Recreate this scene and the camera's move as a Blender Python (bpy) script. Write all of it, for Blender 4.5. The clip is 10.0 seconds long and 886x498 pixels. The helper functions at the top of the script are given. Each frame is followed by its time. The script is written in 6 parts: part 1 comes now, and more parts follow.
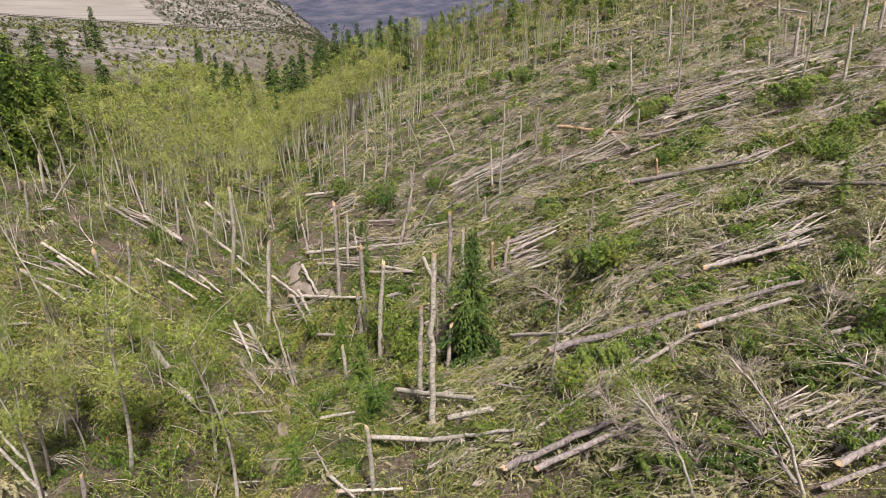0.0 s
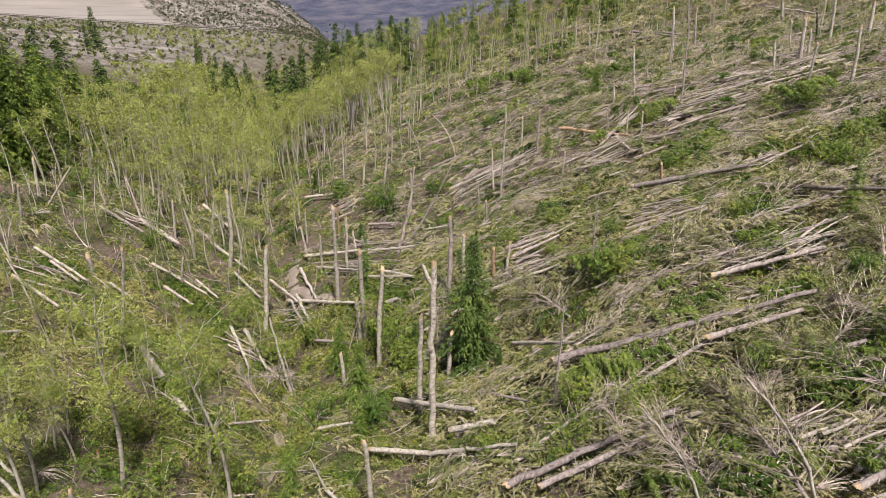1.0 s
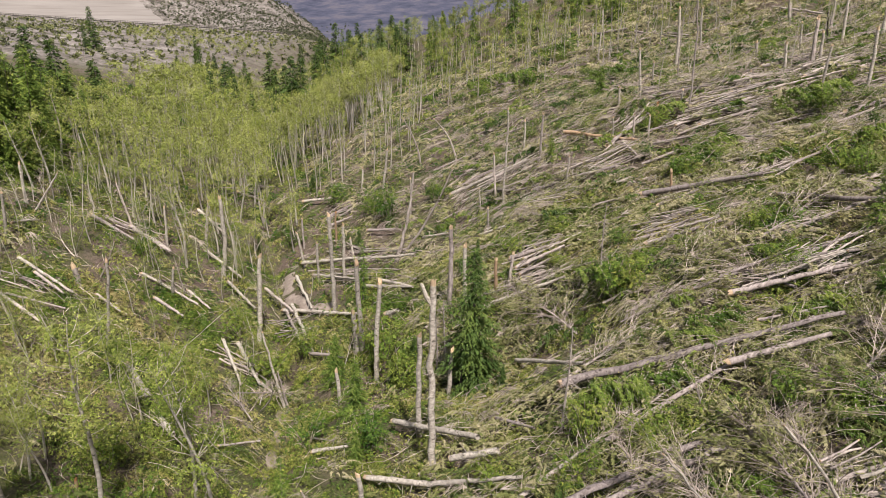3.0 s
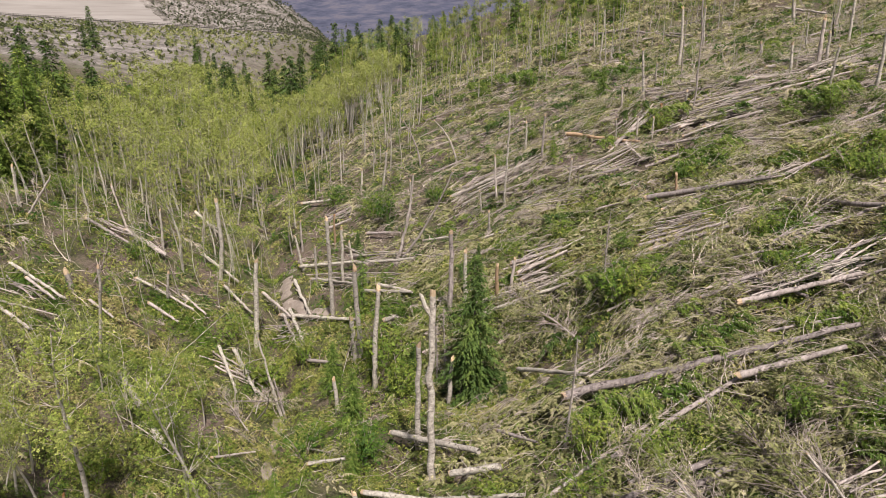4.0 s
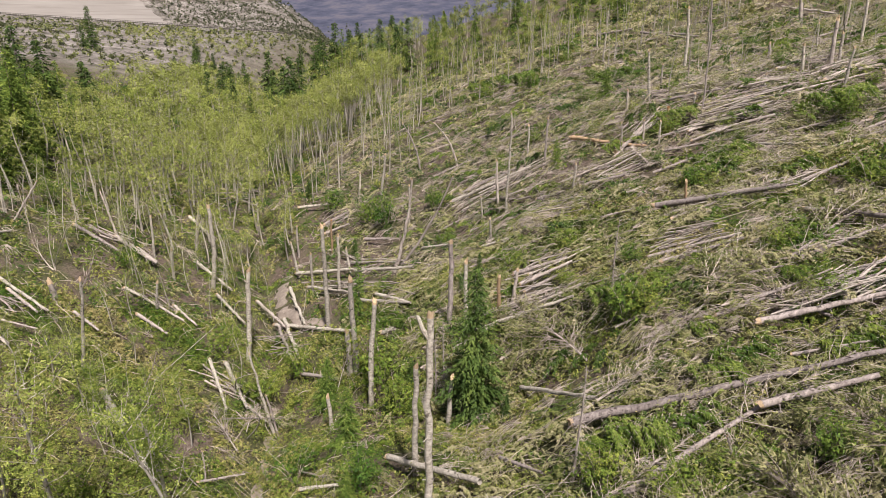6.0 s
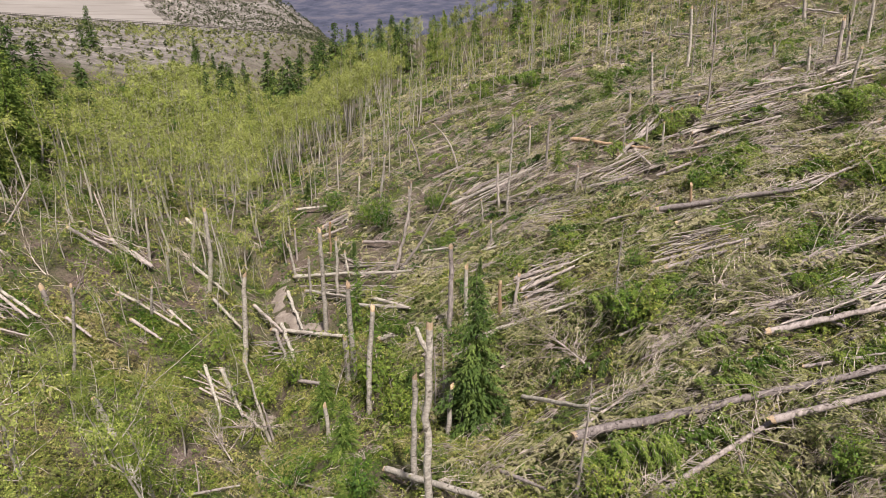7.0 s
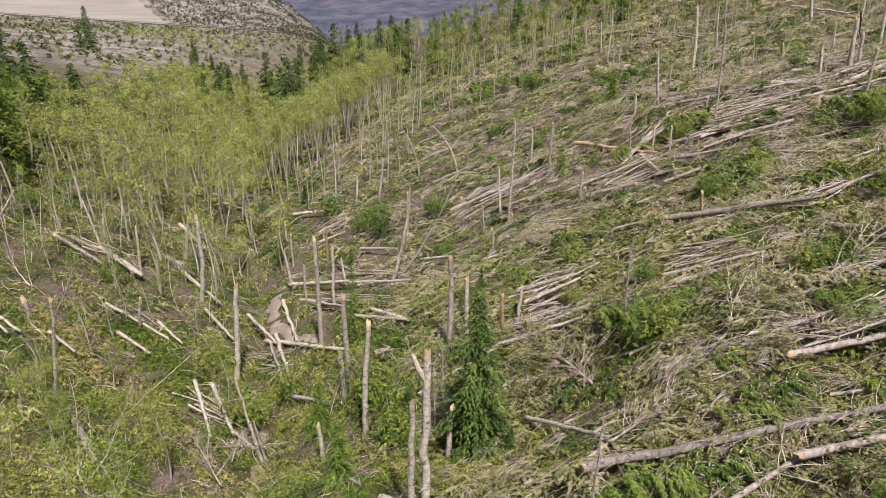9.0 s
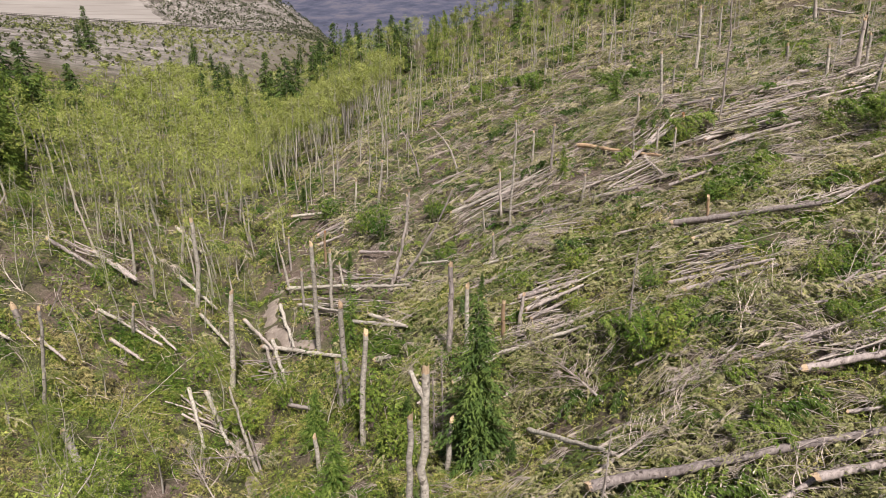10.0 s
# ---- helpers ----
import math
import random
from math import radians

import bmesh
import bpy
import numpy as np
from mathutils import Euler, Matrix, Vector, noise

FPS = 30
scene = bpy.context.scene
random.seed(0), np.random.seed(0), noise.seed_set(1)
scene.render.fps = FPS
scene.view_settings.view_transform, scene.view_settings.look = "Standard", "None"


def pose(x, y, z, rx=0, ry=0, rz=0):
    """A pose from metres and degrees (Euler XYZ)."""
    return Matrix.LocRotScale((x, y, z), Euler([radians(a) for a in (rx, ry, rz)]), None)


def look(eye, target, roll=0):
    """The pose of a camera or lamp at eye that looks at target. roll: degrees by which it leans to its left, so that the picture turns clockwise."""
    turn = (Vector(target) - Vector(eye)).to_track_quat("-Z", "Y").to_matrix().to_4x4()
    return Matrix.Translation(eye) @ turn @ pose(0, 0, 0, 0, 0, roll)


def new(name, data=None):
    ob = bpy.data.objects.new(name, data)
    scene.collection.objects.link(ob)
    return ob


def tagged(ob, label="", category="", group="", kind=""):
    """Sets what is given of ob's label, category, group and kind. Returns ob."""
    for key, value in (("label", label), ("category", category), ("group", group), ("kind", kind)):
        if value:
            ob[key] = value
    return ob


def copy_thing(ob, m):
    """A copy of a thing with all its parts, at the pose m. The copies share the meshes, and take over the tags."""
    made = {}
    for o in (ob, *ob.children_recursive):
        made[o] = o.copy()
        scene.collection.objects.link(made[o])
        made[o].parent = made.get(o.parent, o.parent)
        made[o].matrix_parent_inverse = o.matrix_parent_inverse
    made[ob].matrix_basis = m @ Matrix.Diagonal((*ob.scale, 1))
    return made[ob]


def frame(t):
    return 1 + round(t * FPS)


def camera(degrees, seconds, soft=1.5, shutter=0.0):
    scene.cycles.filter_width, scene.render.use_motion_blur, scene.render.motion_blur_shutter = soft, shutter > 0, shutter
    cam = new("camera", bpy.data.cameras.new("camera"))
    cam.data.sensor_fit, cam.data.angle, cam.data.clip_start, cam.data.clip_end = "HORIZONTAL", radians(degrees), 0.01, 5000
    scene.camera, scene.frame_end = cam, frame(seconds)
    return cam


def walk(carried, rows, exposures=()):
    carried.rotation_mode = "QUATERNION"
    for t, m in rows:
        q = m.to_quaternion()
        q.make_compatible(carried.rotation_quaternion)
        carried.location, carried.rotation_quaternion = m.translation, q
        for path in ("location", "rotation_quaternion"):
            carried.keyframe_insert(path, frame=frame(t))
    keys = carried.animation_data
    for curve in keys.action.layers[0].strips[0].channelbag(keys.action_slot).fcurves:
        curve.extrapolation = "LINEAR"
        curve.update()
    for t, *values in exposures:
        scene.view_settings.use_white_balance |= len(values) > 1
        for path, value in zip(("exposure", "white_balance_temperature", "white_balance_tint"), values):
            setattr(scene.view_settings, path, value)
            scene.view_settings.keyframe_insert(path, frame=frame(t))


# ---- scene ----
cam = camera(71.45, 10.0, soft=0.6)
METRES, EYE, TILT, LEAN, TURN = 8.19, 26.0, -21.26, 0.0, 0.0
ROWS = [
    (0.0, 0.0000, 0.0000, 0.0000, 0.000, 0.000, -0.000),
    (0.5, 0.0001, 0.0427, 0.0176, 0.015, 0.000, -0.020),
    (1.0, -0.0001, 0.0861, 0.0354, 0.037, -0.000, -0.040),
    (1.5, -0.0007, 0.1303, 0.0536, 0.043, -0.007, -0.060),
    (2.0, -0.0007, 0.1757, 0.0720, 0.066, -0.007, -0.080),
    (2.5, 0.0007, 0.2219, 0.0910, 0.079, -0.015, -0.080),
    (4.0, 0.0040, 0.3581, 0.1435, 0.129, -0.015, -0.110),
    (4.5, 0.0054, 0.4028, 0.1608, 0.144, -0.015, -0.120),
    (5.0, 0.0074, 0.4470, 0.1780, 0.159, -0.015, -0.120),
    (5.5, 0.0093, 0.4910, 0.1945, 0.173, -0.022, -0.140),
    (7.0, 0.0134, 0.6162, 0.2425, 0.210, -0.037, -0.170),
    (7.5, 0.0142, 0.6585, 0.2587, 0.225, -0.051, -0.150),
    (8.0, 0.0155, 0.7010, 0.2757, 0.231, -0.051, -0.150),
    (8.5, 0.0164, 0.7437, 0.2922, 0.231, -0.051, -0.140),
    (9.0, 0.0172, 0.7882, 0.3088, 0.239, -0.043, -0.130),
    (9.5, 0.0189, 0.8334, 0.3260, 0.245, -0.051, -0.140),
    (10.0, 0.0198, 0.8787, 0.3441, 0.260, -0.051, -0.160),
]
walk(cam, [(t, pose(0, 0, EYE, TILT, LEAN, TURN) @ pose(METRES * x, METRES * y, METRES * z, 90 + pitch, roll, yaw)) for t, x, y, z, yaw, pitch, roll in ROWS])

# ---------------------------------------------------------------- light
SUN_ELEVATION, SUN_ROTATION = 60.0, 160.0
world = bpy.data.worlds.new("sky")
scene.world = world
world.use_nodes = True
wn = world.node_tree.nodes
sky = wn.new("ShaderNodeTexSky")
sky.sky_type, sky.sun_disc = "NISHITA", False
sky.sun_elevation, sky.sun_rotation = radians(SUN_ELEVATION), radians(SUN_ROTATION)
sky.dust_density, sky.air_density = 4.0, 1.0
world.node_tree.links.new(sky.outputs[0], wn["Background"].inputs[0])
wn["Background"].inputs[1].default_value = 0.05
sun = new("sun", bpy.data.lights.new("sun", "SUN"))
sun.data.energy, sun.data.angle, sun.data.color = 5.0, radians(3), (1.0, 0.935, 0.86)
az = radians(SUN_ROTATION)
sun.matrix_world = look((0, 0, 0), (-math.sin(az) * math.cos(radians(SUN_ELEVATION)), -math.cos(az) * math.cos(radians(SUN_ELEVATION)), -math.sin(radians(SUN_ELEVATION))))
scene.view_settings.exposure = 0.63

# ---------------------------------------------------------------- materials


def material(name, build):
    m = bpy.data.materials.new(name)
    m.use_nodes = True
    t = m.node_tree
    build(t, t.nodes, t.links, t.nodes["Principled BSDF"])
    return m


def ramp(t, source, stops):
    r = t.nodes.new("ShaderNodeValToRGB")
    e = r.color_ramp.elements
    while len(e) < len(stops):
        e.new(0.5)
    for i, (p, c) in enumerate(stops):
        e[i].position, e[i].color = p, (*c, 1)
    t.links.new(source, r.inputs[0])
    return r.outputs[0]


def noise_of(t, scale, detail=4.0, rough=0.55, stretch=None, space="Object"):
    tc = t.nodes.new("ShaderNodeTexCoord")
    n = t.nodes.new("ShaderNodeTexNoise")
    n.inputs["Scale"].default_value, n.inputs["Detail"].default_value, n.inputs["Roughness"].default_value = scale, detail, rough
    source = tc.outputs[space]
    if stretch:
        mp = t.nodes.new("ShaderNodeMapping")
        mp.inputs["Scale"].default_value = stretch
        t.links.new(source, mp.inputs[0])
        source = mp.outputs[0]
    t.links.new(source, n.inputs[0])
    return n.outputs[0]


def blend(t, kind, factor, a, b):
    mx = t.nodes.new("ShaderNodeMix")
    mx.data_type, mx.blend_type = "RGBA", kind
    for value, socket in ((factor, mx.inputs[0]), (a, mx.inputs[6]), (b, mx.inputs[7])):
        if isinstance(value, (int, float)):
            socket.default_value = value
        elif isinstance(value, tuple):
            socket.default_value = (*value, 1)
        else:
            t.links.new(value, socket)
    return mx.outputs[2]


def bump(t, height, strength, distance=0.05):
    b = t.nodes.new("ShaderNodeBump")
    b.inputs["Strength"].default_value, b.inputs["Distance"].default_value = strength, distance
    t.links.new(height, b.inputs["Height"])
    t.links.new(b.outputs[0], t.nodes["Principled BSDF"].inputs["Normal"])


def leaf_material(name, stops, cell=20.0, cover=0.46, translucent=0.2, rough=0.6, spray=False):
    """Foliage in small sprigs, each cut into single round leaves, or into the comb of a conifer's twig (spray).
    The colour goes by clump (the mesh's 'tint'), by plant and by leaf."""
    def build(t, nodes, links, bsdf):
        def maths(op, a, b):
            m = nodes.new("ShaderNodeMath")
            m.operation = op
            for k, s in enumerate((a, b)):
                if isinstance(s, float):
                    m.inputs[k].default_value = s
                else:
                    links.new(s, m.inputs[k])
            return m.outputs[0]
        at = nodes.new("ShaderNodeAttribute")
        at.attribute_name = "tint"
        info = nodes.new("ShaderNodeObjectInfo")
        tone = maths("SUBTRACT", maths("ADD", maths("MULTIPLY", info.outputs["Random"], 0.35), at.outputs["Fac"]), 0.17)
        col = ramp(t, tone, stops)
        geo = nodes.new("ShaderNodeNewGeometry")
        col = blend(t, "MULTIPLY", 1.0, col, ramp(t, geo.outputs["Random Per Island"], [(0.0, (0.66, 0.68, 0.66)), (0.55, (1.0, 1.0, 0.97)), (1.0, (1.25, 1.22, 1.22))]))
        if spray:
            sp = nodes.new("ShaderNodeAttribute")
            sp.attribute_name = "spray"
            sep = nodes.new("ShaderNodeSeparateXYZ")
            links.new(sp.outputs["Vector"], sep.inputs[0])
            u = maths("ABSOLUTE", sep.outputs[0], 0.0)
            comb = maths("FRACT", maths("SUBTRACT", maths("MULTIPLY", sep.outputs[1], 7.0), maths("MULTIPLY", u, 2.2)), 0.0)
            hole = maths("MULTIPLY", maths("GREATER_THAN", comb, cover), maths("GREATER_THAN", u, 0.10))
        else:
            tc = nodes.new("ShaderNodeTexCoord")
            vo = nodes.new("ShaderNodeTexVoronoi")
            vo.inputs["Scale"].default_value = cell
            links.new(tc.outputs["Object"], vo.inputs["Vector"])
            hole = maths("GREATER_THAN", vo.outputs["Distance"], cover)
            shade = nodes.new("ShaderNodeSeparateColor")
            links.new(vo.outputs["Color"], shade.inputs[0])
            col = blend(t, "MULTIPLY", 1.0, col, ramp(t, shade.outputs[0], [(0.0, (0.52, 0.55, 0.52)), (0.6, (1.02, 1.02, 1.0)), (1.0, (1.5, 1.45, 1.45))]))
        links.new(col, bsdf.inputs["Base Color"])
        bsdf.inputs["Roughness"].default_value = rough
        bsdf.inputs["Specular IOR Level"].default_value = 0.15
        tr = nodes.new("ShaderNodeBsdfTranslucent")
        links.new(col, tr.inputs[0])
        mix = nodes.new("ShaderNodeMixShader")
        mix.inputs[0].default_value = translucent
        links.new(bsdf.outputs[0], mix.inputs[1])
        links.new(tr.outputs[0], mix.inputs[2])
        gap = nodes.new("ShaderNodeBsdfTransparent")
        cut = nodes.new("ShaderNodeMixShader")
        links.new(hole, cut.inputs[0])
        links.new(mix.outputs[0], cut.inputs[1])
        links.new(gap.outputs[0], cut.inputs[2])
        links.new(cut.outputs[0], nodes["Material Output"].inputs[0])
    return material(name, build)


def wood_material(name, pale, dark, scale=9.0, stretch=(1, 1, 0.25), rough=0.85, relief=0.5):
    def build(t, nodes, links, bsdf):
        n1 = noise_of(t, scale, 6, 0.65, stretch)
        n2 = noise_of(t, 1.3, 3, 0.5)
        info = nodes.new("ShaderNodeObjectInfo")
        col = ramp(t, n1, [(0.32, dark), (0.5, tuple((a + b) / 2 for a, b in zip(pale, dark))), (0.66, pale)])
        col = blend(t, "MULTIPLY", 0.6, col, ramp(t, n2, [(0.3, (0.7, 0.68, 0.66)), (0.7, (1.15, 1.15, 1.15))]))
        knots = noise_of(t, 5.5, 2, 0.5, (1, 1, 1.3))
        col = blend(t, "MULTIPLY", 0.85, col, ramp(t, knots, [(0.30, (0.22, 0.2, 0.18)), (0.38, (1, 1, 1)), (1.0, (1, 1, 1))]))
        col = blend(t, "MULTIPLY", 0.9, col, ramp(t, info.outputs["Random"], [(0.0, (0.62, 0.60, 0.59)), (0.5, (0.95, 0.93, 0.9)), (1.0, (1.15, 1.12, 1.08))]))
        links.new(col, bsdf.inputs["Base Color"])
        bsdf.inputs["Roughness"].default_value = rough
        bsdf.inputs["Specular IOR Level"].default_value = 0.2
        bump(t, n1, relief, 0.03)
    return material(name, build)


ASPEN_BARK = wood_material("aspen_bark", (0.55, 0.505, 0.46), (0.22, 0.198, 0.18), 7, (1, 1, 1.6))
PALE_STEM = wood_material("pale_aspen_stem", (0.52, 0.485, 0.45), (0.25, 0.225, 0.21), 7, (1, 1, 1.6))
SPRUCE_BARK = wood_material("spruce_bark", (0.41, 0.358, 0.352), (0.155, 0.128, 0.128), 11)
DEAD_WOOD = wood_material("weathered_wood", (0.485, 0.43, 0.412), (0.24, 0.205, 0.195), 10)
RAW_WOOD = wood_material("raw_splintered_wood", (0.58, 0.45, 0.33), (0.38, 0.27, 0.17), 22)
RUST_WOOD = wood_material("rusty_raw_wood", (0.45, 0.25, 0.12), (0.27, 0.13, 0.06), 18)
BURNT_WOOD = wood_material("charred_wood", (0.06, 0.05, 0.045), (0.02, 0.018, 0.016), 12)
TWIG_WOOD = wood_material("dry_twig", (0.61, 0.53, 0.49), (0.235, 0.195, 0.178), 3)
PEELED_WOOD = wood_material("peeled_orange_bark", (0.42, 0.30, 0.20), (0.30, 0.20, 0.13), 12)

ASPEN_STOPS = [(0.0, (0.105, 0.145, 0.026)), (0.5, (0.225, 0.262, 0.058)), (1.0, (0.35, 0.36, 0.125))]
ASPEN_LEAF = leaf_material("aspen_leaf", [(0.0, (0.080, 0.128, 0.019)), (0.5, (0.188, 0.235, 0.046)), (1.0, (0.315, 0.335, 0.105))], 21.0, 0.48, 0.28)
STAND_LEAF = leaf_material("stand_aspen_leaf", ASPEN_STOPS, 14.0, 0.52, 0.28)
SHRUB_STOPS = [(0.0, (0.040, 0.095, 0.014)), (0.3, (0.120, 0.172, 0.027)), (0.6, (0.215, 0.238, 0.050)), (1.0, (0.33, 0.285, 0.130))]
SHRUB_LEAF = leaf_material("shrub_leaf", SHRUB_STOPS, 24.0, 0.50)
FAR_SHRUB_LEAF = leaf_material("far_shrub_leaf", SHRUB_STOPS, 13.0, 0.54)
SPRUCE_NEEDLE = leaf_material("spruce_needle", [(0.0, (0.042, 0.080, 0.014)), (0.5, (0.130, 0.188, 0.032)), (1.0, (0.27, 0.315, 0.068))], cover=0.72, translucent=0.2, spray=True)
MID_NEEDLE = leaf_material("fresh_spruce_needle", [(0.0, (0.040, 0.085, 0.014)), (0.5, (0.108, 0.168, 0.030)), (1.0, (0.23, 0.275, 0.065))], cover=0.75, translucent=0.2, spray=True)
DARK_NEEDLE = leaf_material("dark_spruce_needle", [(0.0, (0.024, 0.048, 0.013)), (0.5, (0.058, 0.098, 0.022)), (1.0, (0.12, 0.165, 0.038))], cover=0.85, translucent=0.1, spray=True)
FADED_NEEDLE = leaf_material("faded_needle", [(0.0, (0.055, 0.088, 0.022)), (0.3, (0.150, 0.170, 0.052)), (0.65, (0.265, 0.258, 0.120)), (1.0, (0.37, 0.33, 0.205))], cover=0.72, translucent=0.2, spray=True)
SCRUB_LEAF = leaf_material("scrub_leaf", [(0.0, (0.040, 0.048, 0.032)), (0.5, (0.080, 0.090, 0.048)), (1.0, (0.19, 0.205, 0.075))], 1.6, 0.72, 0.15)


def build_ground(t, nodes, links, bsdf):
    """Litter and dirt, with green low cover; further off pale scree, a dirt cut and a dark wooded plain with blue haze
    painted into its colour, by the mesh's zones.
    """
    fine, broad = noise_of(t, 4.5, 10, 0.78), noise_of(t, 0.35, 5, 0.6)
    soil = ramp(t, fine, [(0.32, (0.028, 0.021, 0.016)), (0.48, (0.105, 0.079, 0.066)), (0.62, (0.175, 0.138, 0.121)), (0.72, (0.28, 0.232, 0.21))])
    green = ramp(t, noise_of(t, 5.0, 6, 0.7), [(0.35, (0.026, 0.038, 0.012)), (0.65, (0.095, 0.105, 0.036))])
    litter = noise_of(t, 26.0, 4, 0.75, (1, 2.2, 1))
    near = blend(t, "MIX", ramp(t, broad, [(0.42, (0, 0, 0)), (0.60, (0.85, 0.85, 0.85))]), soil, green)
    near = blend(t, "MULTIPLY", 1.0, near, ramp(t, litter, [(0.38, (0.35, 0.33, 0.31)), (0.52, (1.0, 1.0, 1.0)), (0.64, (1.7, 1.65, 1.6))]))
    scree_n = noise_of(t, 0.11, 7, 0.68)
    scree = ramp(t, scree_n, [(0.38, (0.070, 0.062, 0.052)), (0.5, (0.165, 0.147, 0.136)), (0.62, (0.255, 0.230, 0.218))])
    scree = blend(t, "MULTIPLY", 1.0, scree, ramp(t, noise_of(t, 0.7, 6, 0.75), [(0.36, (0.45, 0.43, 0.40)), (0.5, (1.0, 1.0, 1.0)), (0.64, (1.4, 1.36, 1.34))]))
    cut = ramp(t, noise_of(t, 0.05, 8, 0.6, (0.25, 1, 3)), [(0.3, (0.185, 0.164, 0.153)), (0.7, (0.245, 0.222, 0.209))])
    # the plain's blue-violet is the haze of distance, put into its base colour
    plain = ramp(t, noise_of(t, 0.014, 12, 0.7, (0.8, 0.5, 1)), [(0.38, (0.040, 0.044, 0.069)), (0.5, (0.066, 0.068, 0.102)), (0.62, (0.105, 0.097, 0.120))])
    zone = nodes.new("ShaderNodeAttribute")
    zone.attribute_name = "zone"
    sep = nodes.new("ShaderNodeSeparateColor")
    links.new(zone.outputs["Color"], sep.inputs[0])
    col = blend(t, "MIX", sep.outputs[0], near, scree)
    ledge = ramp(t, noise_of(t, 0.6, 3, 0.6, (0.02, 0.02, 1.0)), [(0.36, (0.72, 0.70, 0.68)), (0.46, (1, 1, 1))])
    cut = blend(t, "MULTIPLY", 0.6, cut, ledge)

    def line(op, a, b):
        m = nodes.new("ShaderNodeMath")
        m.operation = op
        for k, v in enumerate((a, b)):
            if isinstance(v, float):
                m.inputs[k].default_value = v
            else:
                links.new(v, m.inputs[k])
        return m.outputs[0]
    where = nodes.new("ShaderNodeSeparateXYZ")
    links.new(nodes.new("ShaderNodeTexCoord").outputs["Object"], where.inputs[0])
    edge = line("ADD", line("ADD", where.outputs[0], 217.0 - 531.0 * 0.914), line("MULTIPLY", where.outputs[1], 0.914))
    edge = line("ADD", edge, line("MULTIPLY", noise_of(t, 0.06, 5, 0.7), 16.0))
    edge = line("MULTIPLY", line("LESS_THAN", edge, 7.0), line("GREATER_THAN", where.outputs[1], 537.0))
    edge = line("MULTIPLY", edge, line("LESS_THAN", where.outputs[1], 760.0))
    col = blend(t, "MIX", edge, col, cut)
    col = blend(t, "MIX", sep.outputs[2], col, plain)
    links.new(col, bsdf.inputs["Base Color"])
    bsdf.inputs["Roughness"].default_value = 0.95
    bsdf.inputs["Specular IOR Level"].default_value = 0.1
    bump(t, fine, 0.6, 0.08)


GROUND = material("forest_floor", build_ground)


def build_dirt(t, nodes, links, bsdf):
    n = noise_of(t, 2.5, 8, 0.7)
    links.new(ramp(t, n, [(0.3, (0.15, 0.115, 0.095)), (0.55, (0.245, 0.20, 0.172)), (0.75, (0.36, 0.305, 0.265))]), bsdf.inputs["Base Color"])
    bsdf.inputs["Roughness"].default_value = 0.95
    bump(t, n, 0.5, 0.06)


DIRT = material("trodden_dirt", build_dirt)
STEEL = wood_material("weathered_steel", (0.16, 0.15, 0.14), (0.09, 0.085, 0.08), 2)

# ---------------------------------------------------------------- land form
BUMPS = [(2.3, 28.3, -1.7, 3.2), (11.8, 28.0, 0.75, 3.0), (-9.5, 33.0, -0.9, 4.5), (-13.0, 54.0, -0.9, 5.0), (-20.0, 45.5, 0.8, 5.0), (-29.5, 48.5, 0.6, 5.0), (16.0, 55.0, 1.5, 6.0), (26.0, 50.0, 0.8, 6.0),
         (44.0, 85.0, -3.4, 14.0), (-10.0, 138.0, -3.2, 16.0), (16.0, 158.0, 3.4, 20.0), (-19.0, 70.0, 1.6, 7.0), (-48.0, 86.0, -1.2, 10.0), (0.0, 49.0, -0.9, 4.0), (-8.0, 18.0, 0.9, 4.0)]


def smooth(a, b, v):
    s = np.clip((v - a) / (b - a), 0, 1)
    return s * s * (3 - 2 * s)


def axis(y):
    """The line of the gully's bed."""
    return -8 - 0.30 * np.clip(y - 29, 0, 400)


def wavy(x, y, size, seed):
    """Smooth made-up relief between -1 and 1."""
    r = np.random.RandomState(seed)
    z = 0.0
    for k in range(5):
        a, p = r.uniform(0, 6.28, 2)
        f = 6.28 / size * r.uniform(0.6, 1.6)
        z = z + np.sin(f * (x * math.cos(a) + y * math.sin(a)) + p)
    return z / 3.0


